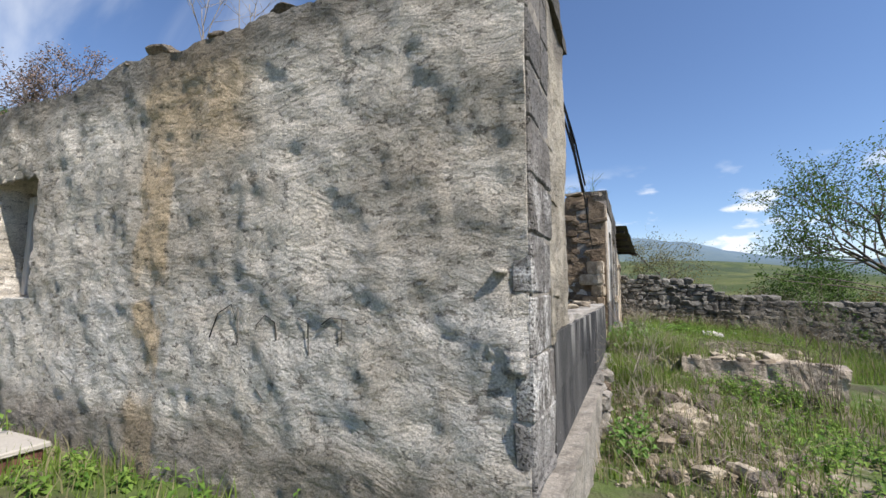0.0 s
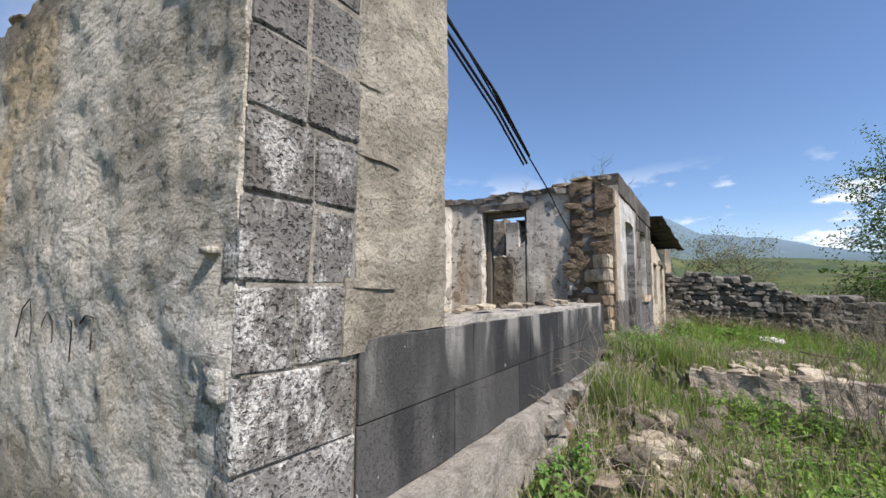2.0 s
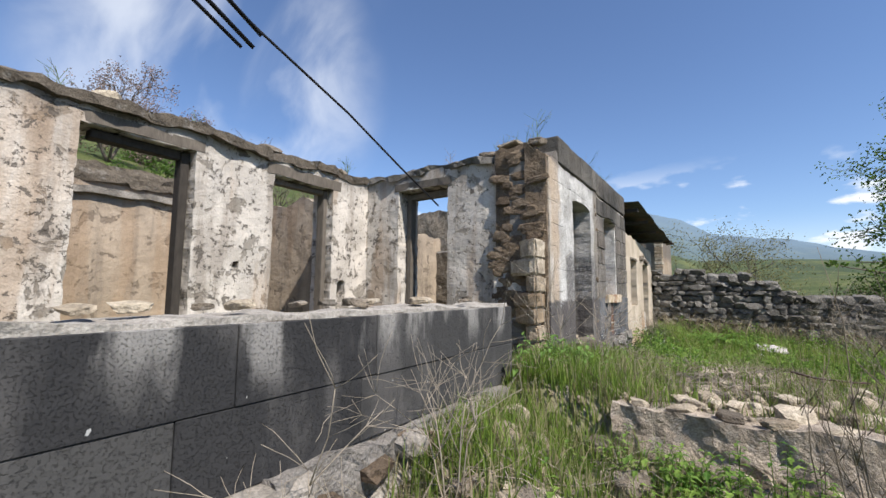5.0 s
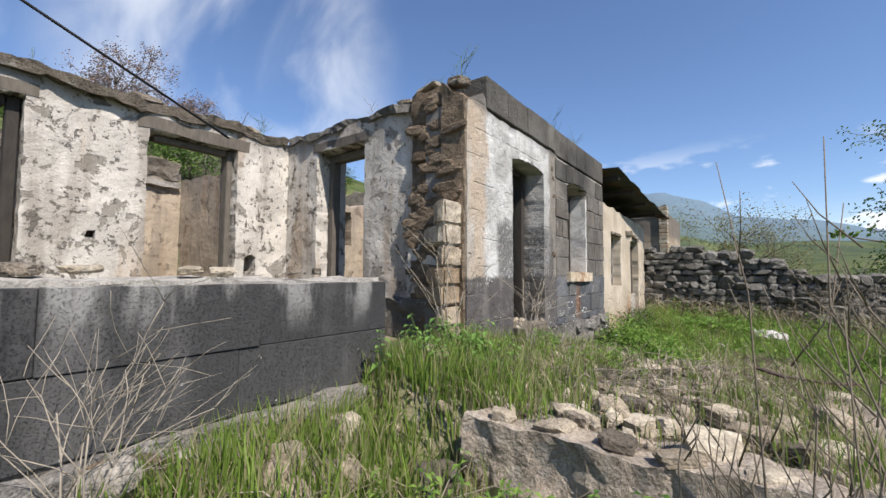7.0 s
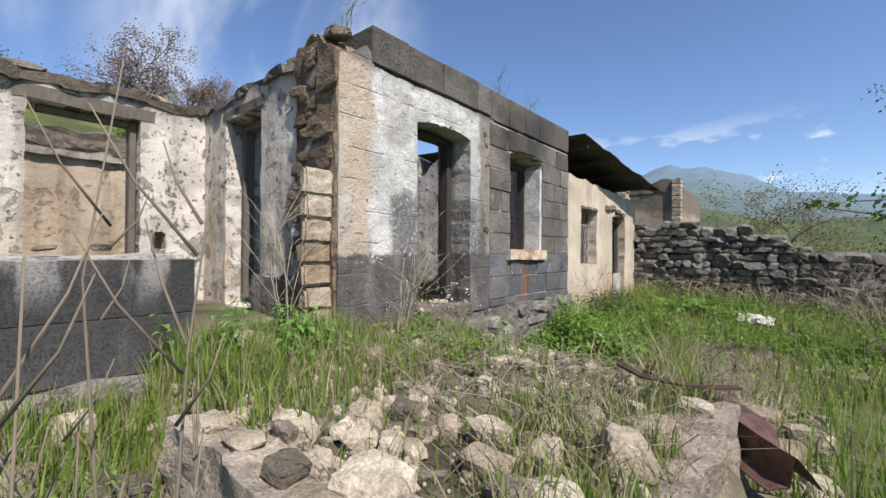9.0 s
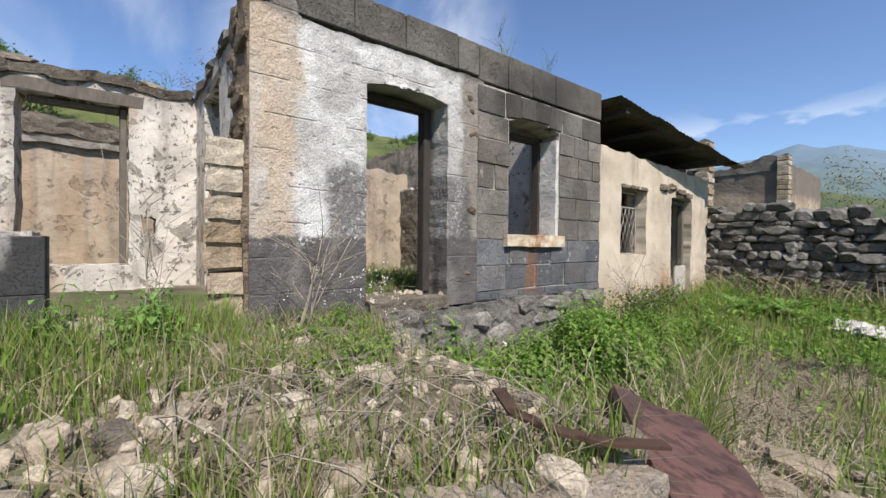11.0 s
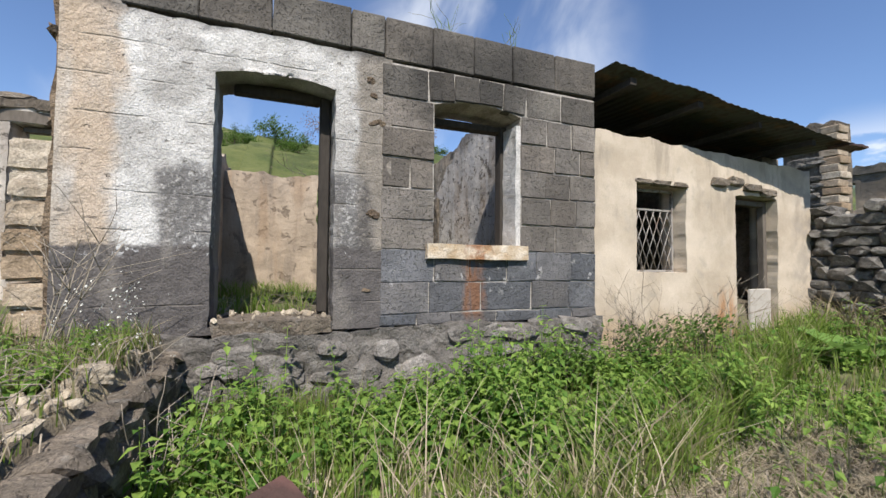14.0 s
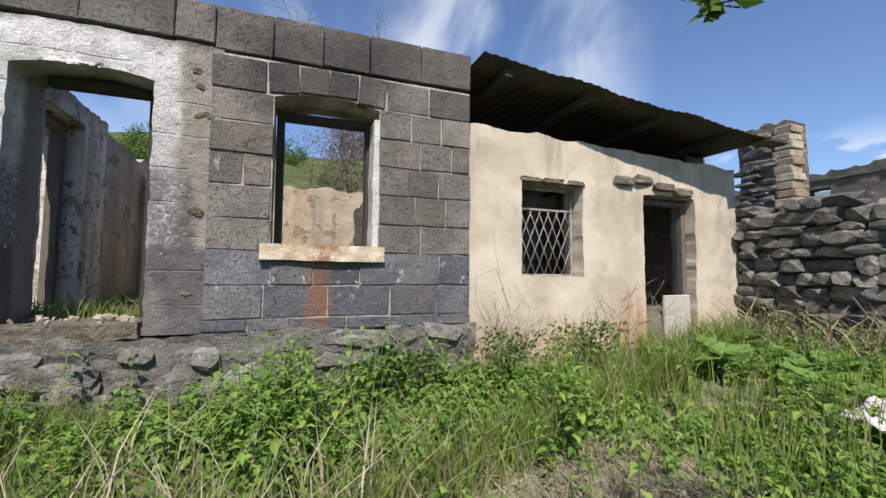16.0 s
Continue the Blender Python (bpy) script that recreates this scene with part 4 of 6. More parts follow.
# old blocks showing through the smeared cement
for k, (y0, y1, z0, z1, p) in enumerate(((2.33, 2.66, 1.205, 1.485, 0.02), (2.33, 2.68, 2.03, 2.075, 0.012), (2.34, 2.72, 2.35, 2.38, 0.010), (2.33, 2.64, 1.46, 1.50, 0.03), (2.45, 3.08, 1.26, 1.32, 0.016))):
    bm = uneven_slab("ridge", (S - 0.06, y0, z0), (S - 0.014 + p, y1, z1), None, 0.035, 0.016, 20.0 + k)
    part("ridge", bm, M["stub"], wall_stub)
# a broken bracket and a torn patch of render on the front
for k, (lo, hi) in enumerate((((-0.60, 1.868, 1.575), (-0.535, 1.93, 1.60)), ((-0.55, 1.884, 1.11), (-0.45, 1.93, 1.22)), ((-0.64, 1.888, 1.18), (-0.60, 1.93, 1.30)))):
    bm = uneven_slab("render_scrap", lo, hi, None, 0.03, 0.012, 40.0 + k)
    part("render_scrap", bm, M["front"], wall_front, "torn scrap of cement render", True)


# letters scratched into the front, long since unreadable
for pts in ([(-2.55, 1.18), (-2.48, 1.34), (-2.36, 1.40), (-2.31, 1.30)], [(-2.30, 1.38), (-2.29, 1.15)], [(-2.06, 1.34), (-1.98, 1.30), (-1.96, 1.20), (-2.03, 1.13), (-2.12, 1.17), (-2.13, 1.28), (-2.06, 1.34)],
            [(-1.80, 1.33), (-1.72, 1.30), (-1.71, 1.12)], [(-1.48, 1.33), (-1.48, 1.22), (-1.52, 1.20)], [(-1.62, 1.30), (-1.56, 1.34), (-1.44, 1.33)], [(-2.24, 1.02), (-2.12, 0.90), (-2.05, 0.84)]):
    put("scratch", rod_mesh("scratch", [(x, 1.896, z) for x, z in pts], 0.004, 0.003, M["top"], 4), wall_front)
# stones laid bare in the flank and beside the door
rs = random.Random(14)
bare = [rock_mesh("stone", 350 + k, M["flank"], 5, 0.72, 2, 0.96) for k in range(7)]
bare_grey = [rock_mesh("stone", 370 + k, M["plinth"], 5, 0.72, 2, 0.96) for k in range(7)]
for k in range(64):
    z = 1.05 + 2.1 * rs.random()
    x = rs.uniform(-1.12, -0.50) if z > 2.05 else rs.uniform(-1.12, -0.78)
    y = 8.205 if x < -0.72 else 8.165
    put("stone", bare[k % 7], wall_side_stone, Matrix.Translation((x, y, z)) @ pose(0, 0, 0, 0, rs.uniform(-9, 9), 0) @ Matrix.Diagonal((rs.uniform(0.12, 0.3), 0.055, rs.uniform(0.06, 0.13), 1)))
for k in range(6):
    put("stone", bare[k % 7], wall_facade, Matrix.Translation((S - 0.012, rs.uniform(10.40, 10.54), rs.uniform(0.8, 2.9))) @ pose(0, 0, 0, rs.uniform(-30, 30)) @ Matrix.Diagonal((0.04, rs.uniform(0.05, 0.12), rs.uniform(0.03, 0.07), 1)))


# stones of the foundation under the low wall
foot = random.Random(19)
bare_pale = [rock_mesh("stone", 390 + k, M["concrete"], 5, 0.72, 2, 0.96) for k in range(7)]
for k in range(46):
    y = foot.uniform(4.35, 7.2)
    put("stone", bare_pale[k % 7] if k % 3 else bare[(k + 3) % 7], wall_low, Matrix.Translation((S + 0.05 + foot.uniform(-0.02, 0.04), y, foot.uniform(0.12, 0.54))) @ pose(0, 0, 0, foot.uniform(-9, 9), 0, foot.uniform(-8, 8)) @ Matrix.Diagonal((0.16, foot.uniform(0.16, 0.36), foot.uniform(0.09, 0.17), 1)))


# stones of the plinth under the facade
for k in range(90):
    y, z = 8.05 + 4.8 * foot.random() ** 1.6, foot.uniform(-0.12, 0.54)
    put("stone", bare_grey[k % 7], wall_facade, Matrix.Translation((S + 0.045 + foot.uniform(-0.02, 0.02), y, z)) @ pose(0, 0, 0, foot.uniform(-14, 14), 0, foot.uniform(-8, 8)) @ Matrix.Diagonal((0.11, foot.uniform(0.14, 0.36), foot.uniform(0.08, 0.19), 1)))


# footing, sills, caps
def slab(name, label, lo, hi, material, res=0.12, amp=0.03, seed=0.0, category="wall"):
    me = bpy.data.meshes.new(name)
    bm = uneven_slab(name, lo, hi, material, res, amp, seed)
    bm.to_mesh(me)
    bm.free()
    me.materials.append(material)
    return tagged(put(name, me), label, category, "", "structure")


footing = slab("trim_footing", "pale broken concrete footing under the block wall", (S - 0.3, 1.95, -0.1), (S + 0.11, 4.5, 0.57), M["concrete"], 0.12, 0.035, 1.0)
slab("trim_foundation", "rubble stone foundation under the low wall", (S - 0.3, 4.45, -0.1), (S + 0.07, 7.3, 0.57), M["plinth"], 0.07, 0.05, 2.0)
slab("trim_plinth", "rubble stone foundation under the facade", (S - 0.5, 8.0, -0.35), (S + 0.06, 13.0, 0.598), M["plinth"], 0.05, 0.055, 3.0)
slab("trim_wall_cap", "crumbling lime mortar left on top of the low wall", (S - 0.40, 3.12, 1.235), (S - 0.012, 7.0, 1.292), M["mortar"], 0.07, 0.032, 4.0)
slab("trim_stub_cap", "broken concrete cornice end", (S - 0.42, 2.45, 3.30), (S + 0.02, 3.17, 3.42), M["top"], 0.09, 0.02, 5.0)
slab("trim_threshold", "broken threshold stone with crumbs of plaster", (S - 0.52, 9.2, 0.58), (S + 0.05, 10.1, 0.70), M["rubble"], 0.08, 0.03, 6.0, "doorstep")
slab("trim_broken_foot", "sooty broken wall foot beside the facade", (-1.95, 8.17, 0.4), (-0.66, 8.32, 1.06), M["top"], 0.06, 0.05, 6.5)
slab("trim_yard_crown", "loose stone course along the wall crown", (-3.93, 2.5, 3.10), (-3.44, 8.2, 3.21), M["rubble"], 0.09, 0.075, 7.0)
slab("trim_side_crown", "loose dark stones along the wall crown", (-3.4, 8.22, 3.13), (-1.2, 8.7, 3.22), M["top"], 0.08, 0.07, 8.0)
sill = slab("window_sill", "pale yellow stone window sill with a rust run", (S - 0.5, 10.96, 1.215), (S + 0.065, 12.05, 1.36), M["sill"], 0.1, 0.012, 9.0, "window sill")


slab("trim_party_patch", "patch of bare rubble where the plaster fell", (-5.45, 12.425, 0.8), (-3.95, 12.50, 2.42), M["rubble"], 0.06, 0.035, 15.0)
slab("trim_reveal", "flaking white plaster on the window reveal", (S - 0.30, 11.945, 1.36), (S - 0.012, 12.012, 2.62), M["white"], 0.06, 0.012, 16.0)
slab("trim_rear_ledge", "broken mortar ledge along the rear wall", (-7.1, 5.2, 2.92), (-6.9, 8.2, 3.02), M["concrete"], 0.10, 0.05, 10.0)
slab("trim_rear_crown", "crumbling stone crown of the rear wall", (-7.5, 2.2, 3.1), (-6.95, 8.2, 3.42), M["rubble"], 0.12, 0.09, 11.0)


slab("trim_plaster_patch", "tan plaster left low on the stripped flank", (-1.17, 8.19, 1.12), (-0.70, 8.24, 1.66), M["yard"], 0.05, 0.025, 14.0)


def lintel(name, label, lo, hi, material, seed):
    slab(name, label, lo, hi, material, 0.12, 0.012, seed, "lintel")


lintel("trim_lintel", "weathered wooden lintel over an empty opening", (-3.9, 4.46, 2.935), (-3.492, 5.63, 3.05), M["wood"], 1.5)
lintel("trim_lintel", "weathered wooden lintel over an empty opening", (-3.9, 6.42, 2.905), (-3.492, 7.66, 3.05), M["wood"], 2.5)
lintel("trim_lintel", "weathered wooden lintel over a doorway", (-2.92, 8.243, 2.945), (-1.86, 8.7, 3.05), M["wood"], 3.5)


# ---- annex roof, grille, door ----
def make_roof():
    """A sagging corrugated sheet on a few rafters, tipped down towards its far end."""
    root = new("tin_roof")
    tagged(root, "sagging rusty corrugated tin roof over the annex", "roof")
    na, nb = 150, 8
    verts, faces = [], []
    for i in range(na + 1):
        f = i / na
        y = 12.99 + f * 3.95
        for j in range(nb + 1):
            g = j / nb
            x0 = -0.12 + 0.26 * f + 0.025 * fbm(y * 2.2, 0, 0, 3)
            x = x0 + (-4.1 - x0) * g
            z = 3.33 - 0.50 * f + 0.22 * g + 0.006 * math.sin(y * 2 * math.pi / 0.11) + 0.04 * fbm(y * 0.9, x * 0.7, 1.0, 3)
            verts.append((x, y, z))
    k = len(verts)
    verts += [(x, y, z + 0.006) for x, y, z in verts]
    w = nb + 1
    for i in range(na):
        for j in range(nb):
            q = (i * w + j, (i + 1) * w + j, (i + 1) * w + j + 1, i * w + j + 1)
            faces += [q, tuple(v + k for v in reversed(q))]
    for i in range(na):
        faces.append((i * w, i * w + k, (i + 1) * w + k, (i + 1) * w))
    put("sheet", mesh("sheet", verts, faces, M["tin"], True), root)
    for y in (13.3, 14.3, 15.3, 16.3):
        f = (y - 12.99) / 3.95
        z = 3.33 - 0.5 * f - 0.09
        part("rafter", box_bm((-4.05, y - 0.04, z - 0.03), (-0.2 + 0.2 * f, y + 0.04, z + 0.05), 0.008, 0.01), M["char"], root, "charred rafter")
    bm = uneven_slab("flap", (-0.05, 16.7, 2.80), (0.16, 17.15, 2.83), M["rust"], 0.08, 0.05, 4.0)
    part("bent_flap", bm, M["rust"], root, "rusty bent corner of the sheet")


make_roof()


def make_grille():
    """Iron window frame with crossing bars."""
    root = new("window_grille")
    tagged(root, "pale iron window grille of crossed bars", "window grille")
    x, y0, y1, z0, z1 = S - 0.20, 13.64, 14.36, 1.12, 2.10
    for name, lo, hi in (("frame_side", (x - 0.02, y0 - 0.03, z0), (x + 0.02, y0, z1)), ("frame_side", (x - 0.02, y1, z0), (x + 0.02, y1 + 0.03, z1)),
                         ("frame_foot", (x - 0.02, y0 - 0.03, z0 - 0.03), (x + 0.02, y1 + 0.03, z0)), ("frame_head", (x - 0.02, y0 - 0.03, z1), (x + 0.02, y1 + 0.03, z1 + 0.03))):
        part(name, box_bm(lo, hi, 0.004), M["iron"], root)
    part("transom", box_bm((x - 0.015, y0, 1.86), (x + 0.015, y1, 1.885), 0.003), M["iron"], root)
    step = 0.12
    for k in range(-6, 8):
        for sgn in (1, -1):
            pts = []
            for z in (z0, 1.86):
                y = (y0 + k * step + (z - z0) * 0.42) if sgn > 0 else (y1 - k * step - (z - z0) * 0.42)
                pts.append((y, z))
            (ya, za), (yb, zb) = pts
            lo, hi = min(ya, yb), max(ya, yb)
            if hi < y0 or lo > y1:
                continue

            def clip(yc):
                f = (yc - ya) / (yb - ya)
                return za + f * (zb - za)
            pa = (ya, za) if y0 <= ya <= y1 else ((y0 if ya < y0 else y1), clip(y0 if ya < y0 else y1))
            pb = (yb, zb) if y0 <= yb <= y1 else ((y0 if yb < y0 else y1), clip(y0 if yb < y0 else y1))
            put("bar", rod_mesh("bar", [(x + 0.006 * sgn, *pa), (x + 0.006 * sgn, *pb)], 0.006, 0.006, M["iron"], 4), root)


make_grille()


def make_annex_door():
    root = new("doorway_frame")
    tagged(root, "weathered door frame with a pale board across its foot", "door frame")
    x = S - 0.2
    part("jamb", box_bm((x - 0.05, 15.345, 0.1), (x + 0.05, 15.42, 2.10), 0.008, 0.006), M["wood"], root)
    part("jamb", box_bm((x - 0.05, 16.14, 0.1), (x + 0.05, 16.215, 2.10), 0.008, 0.006), M["wood"], root)
    part("head", box_bm((x - 0.05, 15.425, 2.03), (x + 0.05, 16.135, 2.10), 0.008, 0.006), M["wood"], root)
    part("board", box_bm((x + 0.06, 15.75, 0.12), (x + 0.10, 16.20, 0.86), 0.01, 0.01), M["board"], root, "pale plank leaning in the doorway")


make_annex_door()
for k, (y, z, w) in enumerate(((15.02, 2.26, 0.34), (15.33, 2.30, 0.34), (15.68, 2.24, 0.38), (16.02, 2.19, 0.36))):
    me = rock_mesh("lintel_stone", 300 + k, M["rubble"], 4, 0.7)
    put("lintel_stone", me, wall_annex, Matrix.Translation((S - 0.03, y, z)) @ Matrix.Diagonal((0.16, w, 0.13, 1)))
for k, (y, w) in enumerate(((13.72, 0.3), (14.02, 0.34), (14.32, 0.3))):
    me = rock_mesh("lintel_stone", 310 + k, M["rubble"], 4, 0.7)
    put("lintel_stone", me, wall_annex, Matrix.Translation((S - 0.05, y, 2.18)) @ Matrix.Diagonal((0.12, w, 0.07, 1)))


# ---- window in the front wall, charred frames ----
def make_frame(name, label, axis, at, a0, a1, z0, z1, w, d, material, category="window frame", both=True):
    root = new(name)
    tagged(root, label, category)

    def b(nm, alo, ahi, zlo, zhi):
        lo, hi = ((alo, at - d / 2, zlo), (ahi, at + d / 2, zhi)) if axis == "x" else ((at - d / 2, alo, zlo), (at + d / 2, ahi, zhi))
        part(nm, box_bm(lo, hi, 0.008, 0.006), material, root)
    if both:
        b("jamb", a0, a0 + w, z0, z1)
    b("jamb", a1 - w, a1, z0, z1)
    b("head", a0 + w + 0.002, a1 - w - 0.002, z1 - w, z1)
    return root


make_frame("window_frame", "grey wooden casement frame without glass", "x", 2.2, -5.83, -5.0, 1.42, 2.46, 0.09, 0.1, M["board"])
make_frame("door_frame", "charred wooden door frame", "y", S - 0.34, 9.195, 10.105, 0.72, 2.735, 0.09, 0.12, M["char"], "door frame", both=False)
make_frame("window_frame", "charred wooden window frame", "y", S - 0.34, 11.055, 11.985, 1.38, 2.68, 0.07, 0.12, M["char"])
make_frame("door_frame", "dark stained wooden door frame", "x", 8.5, -2.82, -1.95, 0.72, 2.92, 0.09, 0.14, M["wood"], "door frame")
make_frame("window_frame", "dark stained wooden window frame", "y", -3.68, 4.55, 5.53, 0.97, 2.92, 0.09, 0.14, M["char"], both=False)
make_frame("window_frame", "dark stained wooden window frame", "y", -3.68, 6.54, 7.50, 0.97, 2.89, 0.07, 0.14, M["wood"], both=False)


# ---- dry stone wall across the yard ----
def stone_wall():
    root = new("wall_drystone")
    tagged(root, "tumbled dry stone wall of grey fieldstone", "wall", "", "structure")
    shapes = [rock_mesh("stone", 500 + k, M["drystone"], 5, 0.72, 2, 0.98) for k in range(14)]
    r = random.Random(3)
    far = [[], []]
    count = 0

    def line(x):
        return 17.05 + 0.05 * x, 2.0 - 0.30 * smooth(0.0, 3.0, x) - 0.42 * smooth(1.8, 3.2, x) - 0.25 * smooth(3.0, 8.0, x) + 0.05 * fbm(x * 1.7, 0, 0, 3)

    x0 = S - 0.1
    z = -0.55
    while z < 2.1:
        h = r.uniform(0.11, 0.22)
        x = x0 + r.uniform(-0.1, 0.1)
        while x < 11.5:
            w = r.uniform(0.14, 0.40)
            yw, zt = line(x)
            if z + h * 0.5 < zt and z + h > height(x, yw) - 0.12:
                m = Matrix.Translation((x + w / 2, yw + r.uniform(-0.03, 0.05) + 0.2, z + h / 2)) @ pose(0, 0, 0, r.uniform(-5, 5), r.uniform(-5, 5), r.uniform(-8, 8)) @ Matrix.Diagonal((w * 1.06, 0.5, h * r.uniform(0.95, 1.2), 1))
                me = shapes[r.randrange(14)]
                if x < 5.2 and count < 300:
                    put("stone", me, root, m)
                    count += 1
                else:
                    b = len(far[0])
                    far[0].extend([m @ v.co for v in me.vertices])
                    far[1].extend([tuple(b + i for i in p.vertices) for p in me.polygons])
            x += w
        z += h * 0.92
    tagged(put("further_stones", mesh("further_stones", far[0], far[1], M["drystone"]), root), "more of the same grey fieldstones", "", "", "stuff")


stone_wall()


# ---- terrace edge ----
def terrace_edge():
    root = new("retaining_wall")
    tagged(root, "broken stone retaining wall along the terrace", "wall", "", "structure")
    r = random.Random(11)
    shapes = [rock_mesh("stone", 700 + k, M["rubble"], 5, 0.72, 2, 0.96) for k in range(8)]
    pale = [rock_mesh("capstone", 730 + k, M["concrete"], 6, 0.70, 3, 0.98) for k in range(5)]

    def run(p, q, nrm, z0, z1, cap=True):
        p, q = Vector((*p, 0)), Vector((*q, 0))
        d = (q - p)
        length = d.length
        turn = math.degrees(math.atan2(d.y, d.x))
        z = z0
        while z < z1 - 0.04:
            h = min(r.uniform(0.08, 0.16), z1 - z)
            a = 0.0
            while a < length:
                w = r.uniform(0.12, 0.30)
                c = p + d * ((a + w / 2) / length)
                m = Matrix.Translation((c.x, c.y, z + h / 2)) @ pose(0, 0, 0, r.uniform(-6, 6), r.uniform(-6, 6), turn + r.uniform(-8, 8)) @ Matrix.Diagonal((w * 1.06, r.uniform(0.16, 0.26), h * 1.12, 1))
                top = cap and z + h > z1 - 0.05
                put("capstone" if top else "stone", (pale if top else shapes)[r.randrange(5)], root, m)
                a += w
            z += h * 0.95
    run((2.2, 8.95), (-0.2, 8.92), (0, 1), -0.25, 0.50, False)


terrace_edge()
slab("trim_bank", "eroded bank of rubble and old mortar along the terrace", (0.56, 6.63, -0.05), (2.30, 6.95, 0.575), M["bank"], 0.045, 0.055, 12.0)
slab("trim_bank", "eroded bank of rubble and old mortar along the terrace", (2.10, 7.01, -0.05), (2.36, 8.85, 0.50), M["bank"], 0.05, 0.06, 13.0)


# ---- bent bars and the cable over the gap ----
def make_bars():
    root = new("steel_bars")
    tagged(root, "bundle of bent black reinforcing bars jutting from the broken wall", "steel bars")
    sets = (([(-0.60, 2.9, 3.30), (-0.50, 3.24, 3.03), (-0.45, 3.80, 2.78), (-0.42, 4.33, 2.49)], 0.011),
            ([(-0.58, 2.9, 3.33), (-0.48, 3.26, 3.08), (-0.44, 3.82, 2.86), (-0.41, 4.36, 2.56)], 0.011),
            ([(-0.56, 2.9, 3.20), (-0.47, 3.24, 2.93), (-0.44, 3.80, 2.70), (-0.43, 4.28, 2.47)], 0.009),
            ([(-0.56, 2.9, 3.36), (-0.49, 3.25, 3.10), (-0.46, 3.70, 2.93), (-0.45, 4.15, 2.70)], 0.008),
            ([(-0.54, 2.9, 3.32), (-0.47, 3.30, 3.06), (-0.44, 4.36, 2.60), (-0.46, 4.95, 2.42), (-0.48, 5.45, 2.23), (-0.48, 5.90, 2.05)], 0.007))
    for pts, r in sets:
        put("bar", rod_mesh("bar", pts, r, r * 0.9, M["wire"], 6), root)


make_bars()


# ---- loose stones ----
ROCKS = [rock_mesh("rock", 900 + k, M["lime_stone"], 9, 0.62, 3, 0.92) for k in range(10)]
GREY = [rock_mesh("rock", 930 + k, M["rubble"], 9, 0.62, 3, 0.92) for k in range(6)]


def rock(x, y, sx, sy, sz, turn=0.0, grey=False, sink=0.25, z=None, k=None, label=None, group="scattered building stones"):
    r = random.Random(int(x * 1000) * 7 + int(y * 1000))
    pool = GREY if grey else ROCKS
    me = pool[r.randrange(len(pool)) if k is None else k]
    base = height(x, y) if z is None else z
    m = Matrix.Translation((x, y, base + sz * (0.5 - sink))) @ pose(0, 0, 0, r.uniform(-10, 10), r.uniform(-10, 10), turn + r.uniform(-20, 20)) @ Matrix.Diagonal((sx * 0.66, sy * 0.66, sz * 0.70, 1))
    ob = put("rock", me, None, m)
    return tagged(ob, label or ("grey broken building stone lying in the grass" if grey else "pale broken limestone block lying in the grass"), "stone", group)


